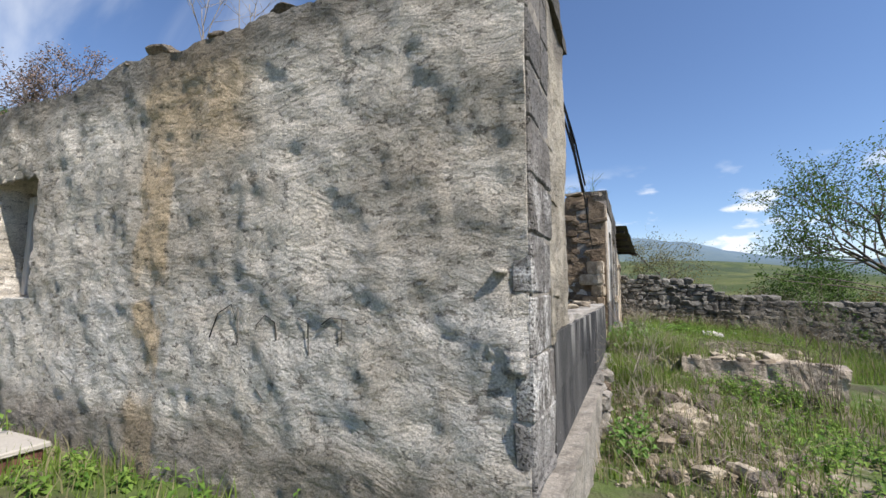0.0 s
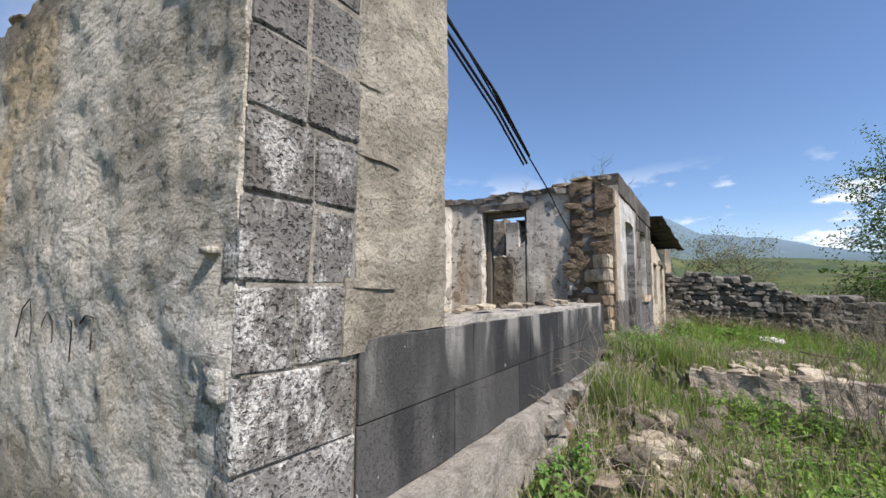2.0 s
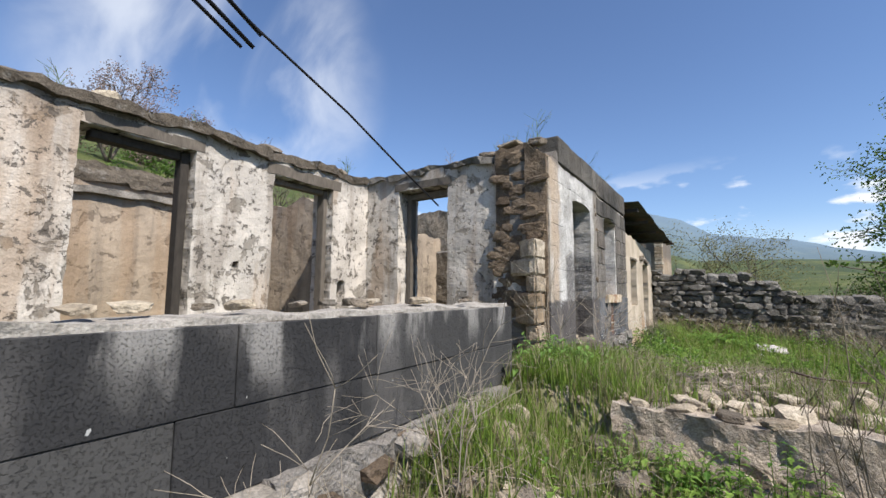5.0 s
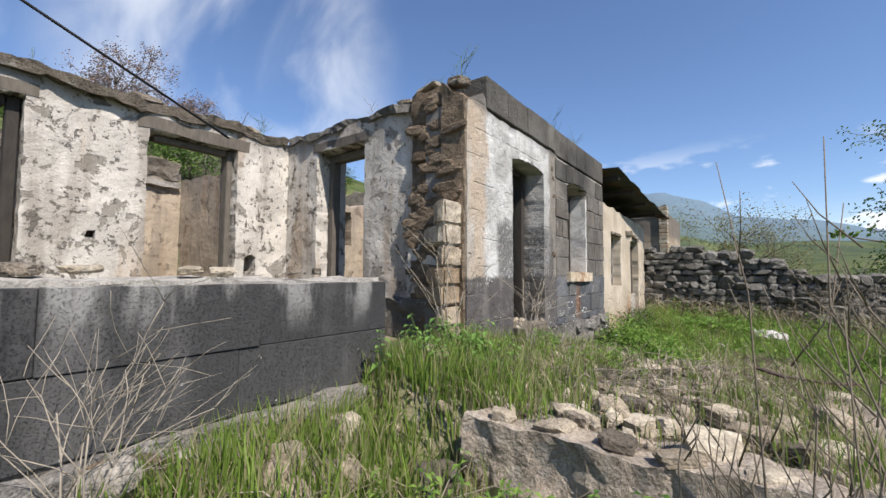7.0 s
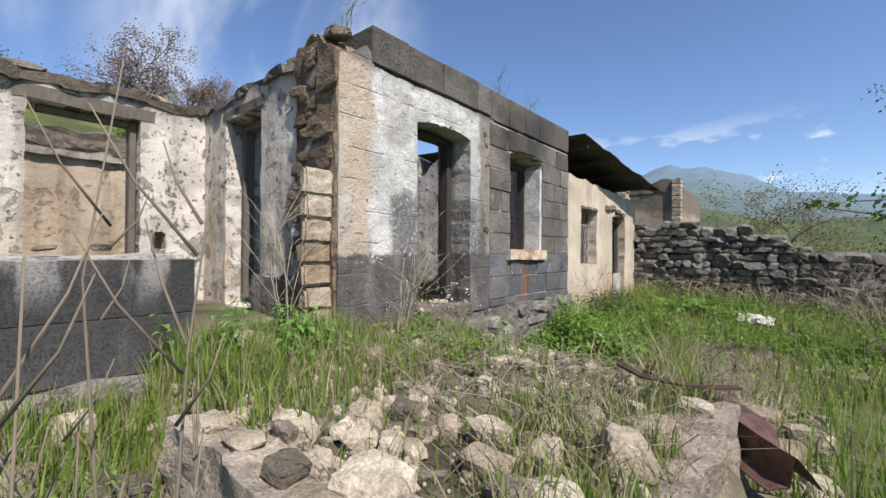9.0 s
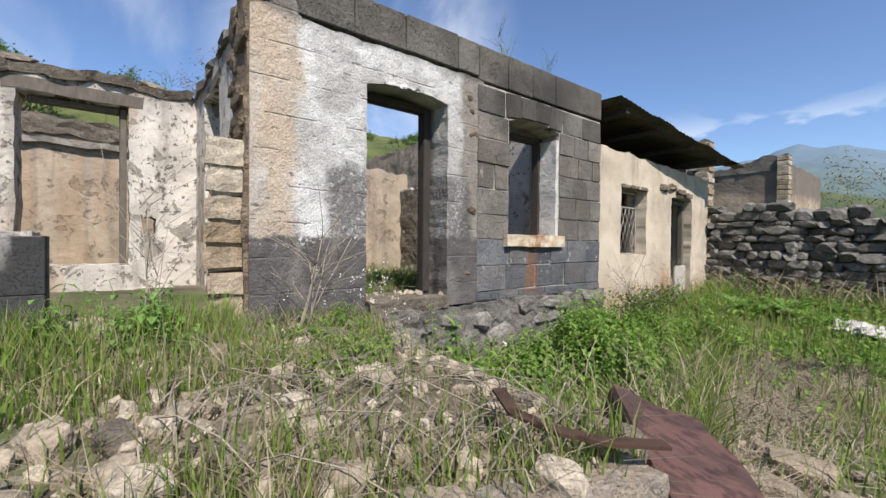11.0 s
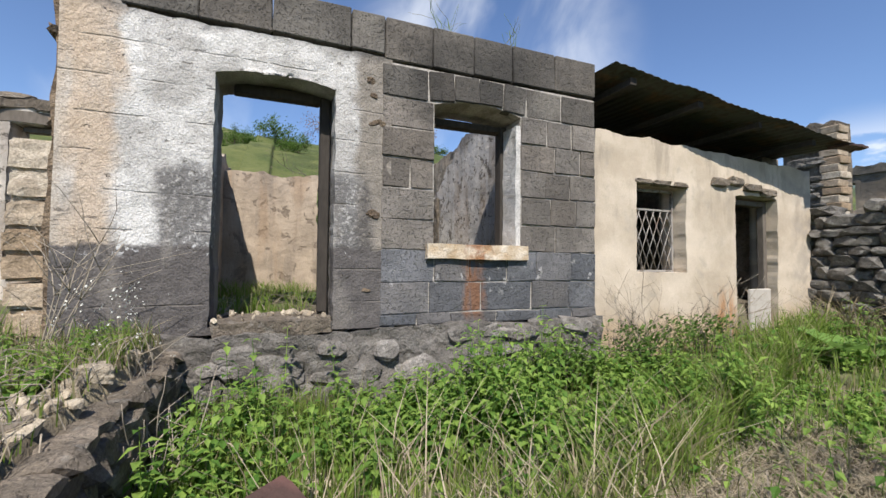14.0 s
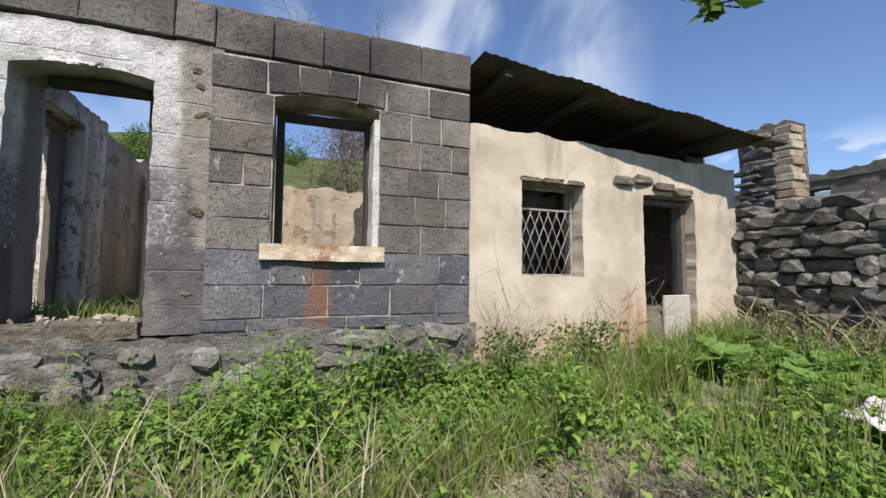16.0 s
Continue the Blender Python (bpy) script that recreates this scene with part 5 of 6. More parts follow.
# the larger ones, each where it lies
for x, y, sx, sy, sz, turn, g in (
        (0.42, 7.86, 0.34, 0.26, 0.19, 10, 0), (-0.10, 7.30, 0.34, 0.30, 0.24, 30, 0), (-0.30, 7.10, 0.26, 0.22, 0.18, 5, 0), (0.08, 7.66, 0.30, 0.22, 0.12, 50, 0), (0.02, 7.42, 0.22, 0.18, 0.14, 80, 0),
        (1.64, 6.86, 0.28, 0.24, 0.20, 20, 0), (1.66, 7.44, 0.22, 0.20, 0.16, 40, 0), (1.79, 7.24, 0.24, 0.18, 0.16, 10, 0), (1.90, 7.44, 0.16, 0.14, 0.13, 70, 0), (1.95, 7.12, 0.20, 0.16, 0.14, 100, 1),
        (2.04, 7.22, 0.26, 0.18, 0.13, 15, 0), (2.12, 7.66, 0.26, 0.22, 0.22, 25, 0), (2.27, 7.60, 0.22, 0.12, 0.09, 5, 0), (1.15, 7.22, 0.24, 0.18, 0.13, 50, 0), (1.02, 6.95, 0.26, 0.16, 0.12, 20, 0),
        (1.32, 7.05, 0.18, 0.14, 0.12, 60, 0), (2.22, 8.45, 0.24, 0.18, 0.14, 15, 0), (1.55, 7.95, 0.16, 0.14, 0.11, 10, 0), (1.12, 7.60, 0.18, 0.14, 0.10, 20, 0), (2.10, 8.05, 0.30, 0.20, 0.13, 40, 0),
        (-0.10, 6.42, 0.30, 0.24, 0.26, 0, 0), (0.00, 5.98, 0.28, 0.22, 0.24, 40, 0), (0.14, 6.20, 0.28, 0.22, 0.20, 15, 0), (0.52, 6.48, 0.32, 0.26, 0.24, 60, 1),
        (0.10, 5.86, 0.20, 0.18, 0.22, 0, 0), (0.42, 4.72, 0.40, 0.20, 0.12, 70, 0), (0.30, 5.05, 0.26, 0.22, 0.20, 20, 1), (0.62, 5.10, 0.30, 0.24, 0.20, 60, 1), (0.44, 5.36, 0.22, 0.18, 0.16, 0, 1),
        (0.72, 5.55, 0.30, 0.24, 0.20, 15, 1), (0.90, 4.60, 0.28, 0.18, 0.12, 35, 0), (0.20, 4.05, 0.30, 0.20, 0.16, 95, 0), (0.45, 3.62, 0.34, 0.20, 0.14, 75, 0), (0.95, 5.85, 0.26, 0.22, 0.18, 35, 1),
        (0.72, 9.92, 0.26, 0.20, 0.16, 30, 0), (1.35, 9.75, 0.26, 0.20, 0.16, 70, 0), (2.30, 10.15, 0.40, 0.30, 0.24, 20, 0), (2.55, 9.85, 0.34, 0.28, 0.22, 60, 0), (2.35, 10.7, 0.44, 0.34, 0.16, 10, 0),
        (2.65, 10.3, 0.34, 0.30, 0.20, 85, 0), (2.20, 9.70, 0.30, 0.22, 0.18, 45, 0), (2.72, 9.50, 0.30, 0.22, 0.16, 45, 0)):
    rock(x, y, sx, sy, sz, turn, bool(g))
# flat caps left along the lip of the bank
lip = random.Random(41)
for k in range(6):
    x = 0.74 + 0.27 * k
    rock(x, 6.74 + lip.uniform(-0.04, 0.05), lip.uniform(0.14, 0.28), lip.uniform(0.14, 0.22), lip.uniform(0.05, 0.09), lip.uniform(-15, 15), k % 3 == 2, 0.25, 0.575, None,
         "flat pale stone lying along the edge of the bank", "capstones of the bank")
r = random.Random(21)
for k in range(165):
    zone = r.random()
    if zone < 0.45:
        x, y = r.uniform(0.1, 1.2), r.uniform(3.4, 6.2)
    elif zone < 0.85:
        x, y = (r.uniform(0.3, 2.25), r.uniform(6.9, 8.9)) if k % 3 else (r.uniform(1.1, 2.3), r.uniform(6.9, 7.7))
    else:
        x, y = r.uniform(2.0, 2.7), r.uniform(9.2, 10.9)
    q = (0.07 + 0.15 * r.random() ** 1.4) if zone < 0.45 else (0.05 + 0.12 * r.random() ** 1.5)
    rock(x, y, q * r.uniform(0.9, 1.5), q, q * r.uniform(0.5, 0.9), r.uniform(0, 180), r.random() < 0.35)
# stones left on the wall crowns
for x, y, z, sx, sy, sz, g in ((-3.7, 4.75, 3.2, 0.3, 0.34, 0.2, 0), (-3.7, 5.35, 3.2, 0.34, 0.5, 0.13, 1), (-3.68, 5.95, 3.2, 0.32, 0.5, 0.12, 0), (-3.66, 6.5, 3.2, 0.34, 0.55, 0.13, 1),
                                (-3.64, 7.15, 3.19, 0.36, 0.5, 0.10, 1), (-3.66, 7.75, 3.19, 0.36, 0.4, 0.13, 0), (-2.6, 8.45, 3.2, 0.4, 0.4, 0.10, 1), (-1.9, 8.45, 3.22, 0.5, 0.36, 0.10, 1),
                                (-1.35, 8.4, 3.24, 0.4, 0.4, 0.14, 1), (-0.95, 8.35, 3.30, 0.5, 0.4, 0.09, 0), (-0.6, 8.3, 3.27, 0.3, 0.34, 0.12, 1)):
    rock(x, y, sx, sy, sz, 0, bool(g), 0.12, z, None, "loose stone lying on the broken wall crown", "stones on the wall crowns")
for x, z, sx, sz in ((-3.42, 3.36, 0.32, 0.09), (-2.72, 3.31, 0.24, 0.08), (-2.05, 3.33, 0.3, 0.07), (-3.75, 3.33, 0.2, 0.06), (-1.5, 3.34, 0.3, 0.06)):
    rock(x, 2.02, sx, 0.36, sz, 0, True, 0.1, z, None, "flat slate lying on the ragged wall top", "stones on the wall crowns")
for k in range(16):
    rock(S - 0.2 + r.uniform(-0.1, 0.1), 3.2 + 0.22 * k * r.uniform(0.8, 1.1), r.uniform(0.08, 0.2), r.uniform(0.1, 0.24), r.uniform(0.03, 0.06), r.uniform(0, 90), r.random() < 0.5, 0.15, 1.315, None,
         "flake of mortar and stone on the low wall", "crumbs on the low wall")


def crumbs():
    """Gravel and plaster crumbs too many to count."""
    r = random.Random(33)
    verts, faces = [], []
    base = [rock_mesh("crumb", 990 + k, M["lime_stone"], 3, 0.7, 1, 0.9) for k in range(4)]
    shapes = [([v.co.copy() for v in b.vertices], [tuple(p.vertices) for p in b.polygons]) for b in base]
    for b in base:
        bpy.data.meshes.remove(b)
    spots = []
    for k in range(1700):
        zone = r.random()
        if zone < 0.30:
            x, y = r.uniform(-0.25, 1.3), r.uniform(3.2, 6.4)
        elif zone < 0.72:
            x, y = r.uniform(-0.2, 2.3), r.uniform(6.6, 8.95)
        elif zone < 0.745:
            x, y = r.uniform(-0.95, -0.38), r.uniform(9.2, 10.1)
        elif zone < 0.92:
            x, y = r.uniform(1.9, 2.9), r.uniform(9.1, 11.0)
        else:
            x, y = r.uniform(1.0, 3.4), r.uniform(3.0, 7.5)
        spots.append((x, y))
    for x, y in spots:
        q = 0.012 + 0.07 * r.random() ** 2.5
        z = 0.71 if (x < -0.3 and y > 9) else height(x, y)
        co, fs = shapes[r.randrange(4)]
        m = Matrix.Translation((x, y, z + q * 0.15)) @ pose(0, 0, 0, r.uniform(0, 360), r.uniform(0, 360), r.uniform(0, 360)) @ Matrix.Diagonal((q * 1.4, q, q * 0.8, 1))
        b = len(verts)
        verts.extend([m @ c for c in co])
        faces.extend([tuple(b + i for i in f) for f in fs])
    tagged(put("gravel", mesh("gravel", verts, faces, M["lime_stone"])), "scattered pale gravel and plaster crumbs", "gravel", "", "stuff")


crumbs()


# ---- scrap: red sheet, beams, trough, cloth ----
def scrap():
    root = new("metal_sheet")
    tagged(root, "folded red-brown painted metal sheet sliding off the terrace", "metal sheet")
    p0, p1 = Vector((1.68, 9.70, 0.42)), Vector((2.60, 8.60, 0.36))
    along = (p1 - p0).normalized()
    side = Vector((-along.y, along.x, 0)).normalized()
    # across the fold: a sloping wing, the ridge, a steep face, a flat wing
    profile = ((0.46, -0.17), (0.24, -0.09), (0.05, -0.012), (0.0, 0.0), (-0.02, -0.03), (-0.05, -0.12), (-0.07, -0.15), (-0.22, -0.16), (-0.40, -0.17))
    verts, faces = [], []
    k, w = 26, len(profile)
    for i in range(k + 1):
        f = i / k
        c = p0.lerp(p1, f)
        for j, (a, dz) in enumerate(profile):
            q = c + side * a * (1.0 - 0.7 * smooth(0.45, 0.9, f)) + Vector((0, 0, dz))
            q += noise.noise_vector(q * 3.5) * (0.03 if j in (0, 1, w - 1, w - 2) else 0.008)
            verts.append(tuple(q))
    nv = len(verts)
    verts += [(x, y, z - 0.006) for x, y, z in verts]
    for i in range(k):
        for j in range(w - 1):
            q = (i * w + j, (i + 1) * w + j, (i + 1) * w + j + 1, i * w + j + 1)
            faces += [q, tuple(v + nv for v in reversed(q))]
    put("sheet", mesh("sheet", verts, faces, M["red"]), root)
    # a flat bar bent over the stones
    pts = [Vector(p) for p in ((1.80, 8.62, 0.66), (1.95, 8.55, 0.63), (2.12, 8.57, 0.62), (2.25, 8.68, 0.60), (2.36, 8.84, 0.585))]
    verts, faces = [], []
    for i, p in enumerate(pts):
        d = (pts[min(i + 1, 4)] - pts[max(i - 1, 0)]).normalized()
        u = Vector((-d.y, d.x, 0)) * 0.028
        verts += [p + u, p - u, p - u - Vector((0, 0, 0.012)), p + u - Vector((0, 0, 0.012))]
    for i in range(4):
        for j in range(4):
            a, b = i * 4 + j, i * 4 + (j + 1) % 4
            faces.append((a, b, b + 4, a + 4))
    faces += [(3, 2, 1, 0), (16, 17, 18, 19)]
    tagged(put("steel_strip", mesh("steel_strip", verts, faces, M["rust"])), "rusty bent steel strip lying over the stones", "steel strip")
    # old chest under the first wall
    root = new("wooden_chest")
    tagged(root, "old red-brown chest with a pale plank lid in the grass", "chest")
    part("body", box_bm((-5.15, 1.30, 0.02), (-4.10, 1.74, 0.30), 0.012, 0.015), M["paint"], root)
    part("lid", box_bm((-5.19, 1.27, 0.304), (-4.07, 1.77, 0.335), 0.01, 0.012), M["board"], root, "pale weathered plank lid")
    # cloth in the nettles
    verts, faces = [], []
    k = 22
    for i in range(k + 1):
        for j in range(k + 1):
            x, y = 1.85 + 0.5 * i / k, 14.55 + 0.45 * j / k
            verts.append((x, y, height(x, y) + 0.16 + 0.08 * fbm(x * 5, y * 5, 2.0, 4)))
    faces = [(i * (k + 1) + j, (i + 1) * (k + 1) + j, (i + 1) * (k + 1) + j + 1, i * (k + 1) + j + 1) for i in range(k) for j in range(k)]
    ob = put("cloth", mesh("cloth", verts, faces, M["rag"], True))
    m = ob.modifiers.new("thick", "SOLIDIFY")
    m.thickness = 0.01
    tagged(ob, "crumpled pale cloth lying on the weeds", "cloth")


scrap()


# ---- stone pier and the ruin beyond ----
def make_pier():
    root = new("stone_pier")
    tagged(root, "broken masonry pier with pale corner stones", "pier")
    core = wall_mesh("core", "x", 20.5, 1, -2.72, -1.75, 0.2, lambda a: 4.28 + 0.12 * fbm(a * 4, 0, 0, 3), 0.6, [], 0.07, 0.05, M["rubble"], wear=0.04, seed=30.0)
    put("core", core, root)
    r = random.Random(4)
    pale = [piece_mesh("corner_stone", (0.34, 0.36, 0.15), M["quoin_pale"], 0.015, 0.012, 60 + k) for k in range(5)]
    dark = [rock_mesh("stone", 500 + k, M["drystone"], 3, 0.75, 2, 0.98) for k in range(7)]
    z = 0.9
    k = 0
    while z < 4.0:
        put("corner_stone", pale[k % 5], root, Matrix.Translation((-1.84 + 0.04 * (k % 2), 20.62, z + 0.08)))
        z += 0.163
        k += 1
    for k in range(70):
        m = Matrix.Translation((r.uniform(-2.65, -2.05), 20.5, r.uniform(2.0, 4.3))) @ pose(0, 0, 0, 0, 0, r.uniform(-4, 4)) @ Matrix.Diagonal((r.uniform(0.18, 0.4), 0.14, r.uniform(0.07, 0.13), 1))
        put("stone", dark[k % 7], root, m)
    far = new("ruined_house")
    tagged(far, "roofless plastered ruin beyond the yard wall", "house")
    top = lambda a: 4.05 + 0.10 * fbm(a * 2, 0, 0, 3) + 0.35 * smooth(-3.2, -1.3, a)
    put("wall", wall_mesh("wall", "x", 25.8, 1, -7.0, -1.13, 0.0, top, 0.5, [(-4.4, -3.75, 2.9, 3.75, 0.0)], 0.12, 0.02, M["brown"], wear=0.03, seed=31.0), far)
    put("wall", wall_mesh("wall", "y", -1.13, -1, 26.3, 31.0, 0.0, lambda a: 4.2 + 0.1 * fbm(a * 2, 0, 0, 3), 0.5, [], 0.2, 0.02, M["brown"], wear=0.02, seed=32.0), far)
    put("wall_crown", wall_mesh("wall_crown", "x", 25.76, 1, -7.0, -1.1, 3.95, lambda a: top(a) + 0.12 + 0.05 * fbm(a * 5, 0, 0, 3), 0.55, [(-4.45, -3.7, 3.0, 3.97, 0.0)], 0.14, 0.05, M["top"], wear=0.04, seed=33.0), far)
    z = 0.6
    while z < 4.4:
        put("corner_stone", pale[int(z * 10) % 5], far, Matrix.Translation((-1.2, 25.86, z)))
        z += 0.17
    shard = new("chimney_stump")
    tagged(shard, "stump of a dark stone chimney behind the tin roof", "chimney")
    put("stack", wall_mesh("stack", "x", 17.3, 1, -1.60, -1.32, 2.0, lambda a: 3.78 + 0.1 * fbm(a * 9, 0, 0, 3), 0.3, [], 0.06, 0.03, M["drystone"], wear=0.03, seed=34.0), shard)


make_pier()


# ---- trees ----
def grow(p, d, length, radius, level, r, limbs, tips, bend, split, droop):
    pts = [p.copy()]
    k = 4
    for i in range(k):
        d = (d + Vector([r.gauss(0, bend) for _ in range(3)]) + Vector((0, 0, droop))).normalized()
        p = p + d * (length / k)
        pts.append(p.copy())
        if level <= 1:
            tips.append((p.copy(), d.copy()))
    limbs.append((pts, radius, radius * 0.55, level))
    if level == 0:
        return
    for _ in range(r.randint(*split)):
        q = pts[r.randint(2, k)]
        u = Vector([r.gauss(0, 1) for _ in range(3)])
        u = (u - d * u.dot(d)).normalized()
        nd = (d * r.uniform(0.5, 0.9) + u * r.uniform(0.5, 0.9)).normalized()
        grow(q, nd, length * r.uniform(0.6, 0.8), radius * 0.55, level - 1, r, limbs, tips, bend, split, droop)


def leaf_cloud(tips, per, size, spread, r):
    verts, faces = [], []
    for p, d in tips:
        for _ in range(per if per >= 1 else (1 if r.random() < per else 0)):
            c = p + Vector([r.gauss(0, spread) for _ in range(3)])
            a = Vector([r.gauss(0, 1) for _ in range(3)]).normalized()
            b = a.orthogonal().normalized()
            w = a.cross(b) * (size * 0.28)
            s = size * r.uniform(0.6, 1.2)
            n = len(verts)
            verts += [c, c + b * s * 0.45 + w, c + b * s + a * s * 0.1, c + b * s * 0.45 - w]
            faces.append((n, n + 1, n + 2, n + 3))
    return verts, faces


def make_tree(name, label, base, tall, stems, level, split, bend, droop, leaf, per, size, spread, seed, bark="bark", radius=0.09, first=0.4, category="tree", lean=0.35, extra=()):
    r = random.Random(seed)
    root = new(name)
    tagged(root, label, category)
    z = height(*base) - 0.1
    limbs, tips, sprays = [], [], []
    for k in range(stems):
        a = 2 * math.pi * k / stems + r.uniform(-0.4, 0.4)
        d = Vector((math.cos(a) * lean, math.sin(a) * lean, 1)).normalized() if stems > 1 else Vector((r.uniform(-0.08, 0.08), r.uniform(-0.08, 0.08), 1))
        grow(Vector((*base, z)), d, tall * first, radius, level, r, limbs, tips, bend, split, droop)
    for path in extra:
        pts = [Vector(p) for p in path]
        limbs.append((pts, 0.022, 0.006, 2))
        for p, q in zip(pts[1:], pts[2:]):
            for _ in range(5):
                c = p.lerp(q, r.random())
                d = Vector([r.gauss(0, 1) for _ in range(3)]).normalized()
                tw = [c, c + d * 0.05, c + d * 0.10 + Vector((0, 0, 0.02))]
                limbs.append((tw, 0.005, 0.003, 0))
                sprays += [(v, d) for v in tw]
    verts, faces = [], []
    for pts, r0, r1, lv in limbs:
        ring_mesh(verts, faces, pts, r0, r1, 6 if lv > 2 else (4 if lv > 0 else 3))
    put("trunk", mesh("trunk", verts, faces, M[bark], True), root)
    verts, faces = leaf_cloud(tips, per, size, spread, r)
    more, quads = leaf_cloud(sprays, 2, 0.085, 0.02, r)
    n = len(verts)
    verts += more
    faces += [tuple(n + i for i in q) for q in quads]
    put("crown", mesh("crown", verts, faces, M[leaf]), root)
    return root


make_tree("fruit_tree", "tall old fruit tree in young leaf behind the stone wall", (9.3, 20.4), 8.6, 2, 4, (3, 4), 0.13, 0.05, "leaf", 7, 0.11, 0.16, 5, radius=0.11, first=0.38, lean=0.14)
make_tree("fruit_tree", "young fruit tree with fresh green leaves beside the yard", (7.4, 14.2), 4.4, 1, 4, (3, 4), 0.14, 0.03, "leaf", 7, 0.085, 0.11, 7, radius=0.08, first=0.34,
          extra=([(7.4, 14.2, 1.0), (4.9, 13.5, 1.6), (3.4, 12.75, 1.75), (2.98, 12.45, 1.82), (2.70, 12.32, 1.90)], [(7.4, 14.2, 1.2), (4.6, 13.1, 1.75), (3.4, 12.4, 1.90), (3.05, 12.2, 1.88)]))
make_tree("fruit_tree", "low green thicket of fruit saplings behind the stone wall", (6.2, 18.8), 3.4, 5, 3, (3, 4), 0.2, -0.02, "leaf", 8, 0.085, 0.14, 8, radius=0.03, first=0.45, lean=0.7)
make_tree("fruit_tree", "spreading green fruit tree behind the stone wall", (9.5, 20.5), 4.6, 2, 4, (3, 4), 0.2, -0.03, "leaf", 4, 0.14, 0.2, 6, radius=0.09, first=0.36)
for k, (x, y, t) in enumerate(((-46.0, 17.5, 9.6), (-49.0, 24.5, 8.2))):
    make_tree("bare_tree", "bare many-stemmed tree with reddish buds on the hillside", (x, y), t, 4, 4, (3, 4), 0.13, 0.02, "bud", 2, 0.22, 0.28, 40 + k, radius=0.15, first=0.42, lean=0.5)
make_tree("bare_tree", "bare grey tree with fine twigs behind the ruin", (-14.5, 13.6), 7.6, 3, 4, (3, 4), 0.14, 0.02, "dead", 1, 0.07, 0.15, 47, radius=0.09, first=0.40, lean=0.4)
make_tree("shrub", "bare brownish shrub standing behind the stone wall", (1.9, 42.0), 8.2, 6, 4, (3, 3), 0.16, 0.0, "scrub", 2, 0.16, 0.25, 50, radius=0.06, first=0.40, category="shrub", lean=0.6)
rb = random.Random(77)
BUSH = make_tree("shrub", "round green shrub growing on the hillside", (-20.0, 12.0), 2.4, 7, 2, (3, 4), 0.2, 0.0, "leaf", 7, 0.16, 0.2, 60, radius=0.03, first=0.5, category="shrub", lean=0.8)
tagged(BUSH, group="hillside shrubs")
SCRUB = make_tree("shrub", "yellowish scrub bush in the valley beyond", (12.0, 30.0), 2.4, 7, 2, (3, 4), 0.2, 0.0, "scrub", 7, 0.15, 0.2, 61, radius=0.03, first=0.5, category="shrub", lean=0.8)
tagged(SCRUB, group="valley shrubs")
bz, sz0 = height(-20.0, 12.0), height(12.0, 30.0)


def copy_bush(src, x0, y0, z0, x, y, q):
    """A copy of a bush set down at another place and size."""
    turn = rb.uniform(0, 360)
    m = Matrix.Translation((x, y, height(x, y))) @ pose(0, 0, 0, 0, 0, turn) @ Matrix.Scale(q, 4) @ Matrix.Translation((-x0, -y0, -z0))
    ob = copy_thing(src, m)
    ob.matrix_basis = m
    return ob


for k in range(34):
    copy_bush(BUSH, -20.0, 12.0, bz, rb.uniform(-95, -16), rb.uniform(-15, 75), rb.uniform(0.7, 1.9))
for k in range(46):
    y = rb.uniform(22, 120)
    src = (SCRUB, 12.0, 30.0, sz0) if rb.random() < 0.5 else (BUSH, -20.0, 12.0, bz)
    copy_bush(*src, rb.uniform(-6, 16 + y * 0.8), y, rb.uniform(0.6, 1.3))
for x, y, q in ((-15.5, 6.5, 0.5), (-16.5, 9.9, 0.45), (-12.8, 4.0, 0.6), (7.6, 19.6, 0.7), (6.2, 21.0, 0.8), (4.2, 20.5, 0.5)):
    copy_bush(BUSH, -20.0, 12.0, bz, x, y, q)


# ---- low plants ----
def blades(name, label, count, place, material, seed, low, tall, width, lean=0.35, category="grass"):
    """Many single blades, each a folded, tapering strip."""
    r = random.Random(seed)
    verts, faces = [], []
    made = 0
    tries = 0
    while made < count and tries < count * 8:
        tries += 1
        x, y, chance = place(r)
        if r.random() > chance:
            continue
        made += 1
        h = low + (tall - low) * r.random() ** 1.5
        a = r.uniform(0, 2 * math.pi)
        ux, uy = math.cos(a), math.sin(a)
        w = width * r.uniform(0.6, 1.3)
        b = r.uniform(0, 2 * math.pi)
        lx, ly = math.cos(b) * lean * h * r.random(), math.sin(b) * lean * h * r.random()
        z = height(x, y) - 0.02
        n = len(verts)
        verts += [(x - ux * w, y - uy * w, z), (x + ux * w, y + uy * w, z),
                  (x - ux * w * 0.8 + lx * 0.35, y - uy * w * 0.8 + ly * 0.35, z + h * 0.55), (x + ux * w * 0.8 + lx * 0.35, y + uy * w * 0.8 + ly * 0.35, z + h * 0.55),
                  (x + lx * 1.25, y + ly * 1.25, z + h)]
        faces += [(n, n + 1, n + 3, n + 2), (n + 2, n + 3, n + 4)]
    ob = put(name, mesh(name, verts, faces, M[material]))
    return tagged(ob, label, category, "", "stuff")


def patchy(x, y, f=0.8, s=0.0):
    return smooth(-0.25, 0.35, fbm(x * f + s, y * f, 5.0, 3))


def in_yard(r):
    x, y = r.uniform(-0.35, 6.0), r.uniform(9.15, 17.0)
    return x, y, (0.35 + 0.65 * patchy(x, y)) * (1 - 0.9 * math.exp(-((x - 1.95) / 0.55) ** 2) * smooth(9.2, 9.8, y) * (1 - smooth(13.0, 13.8, y)))


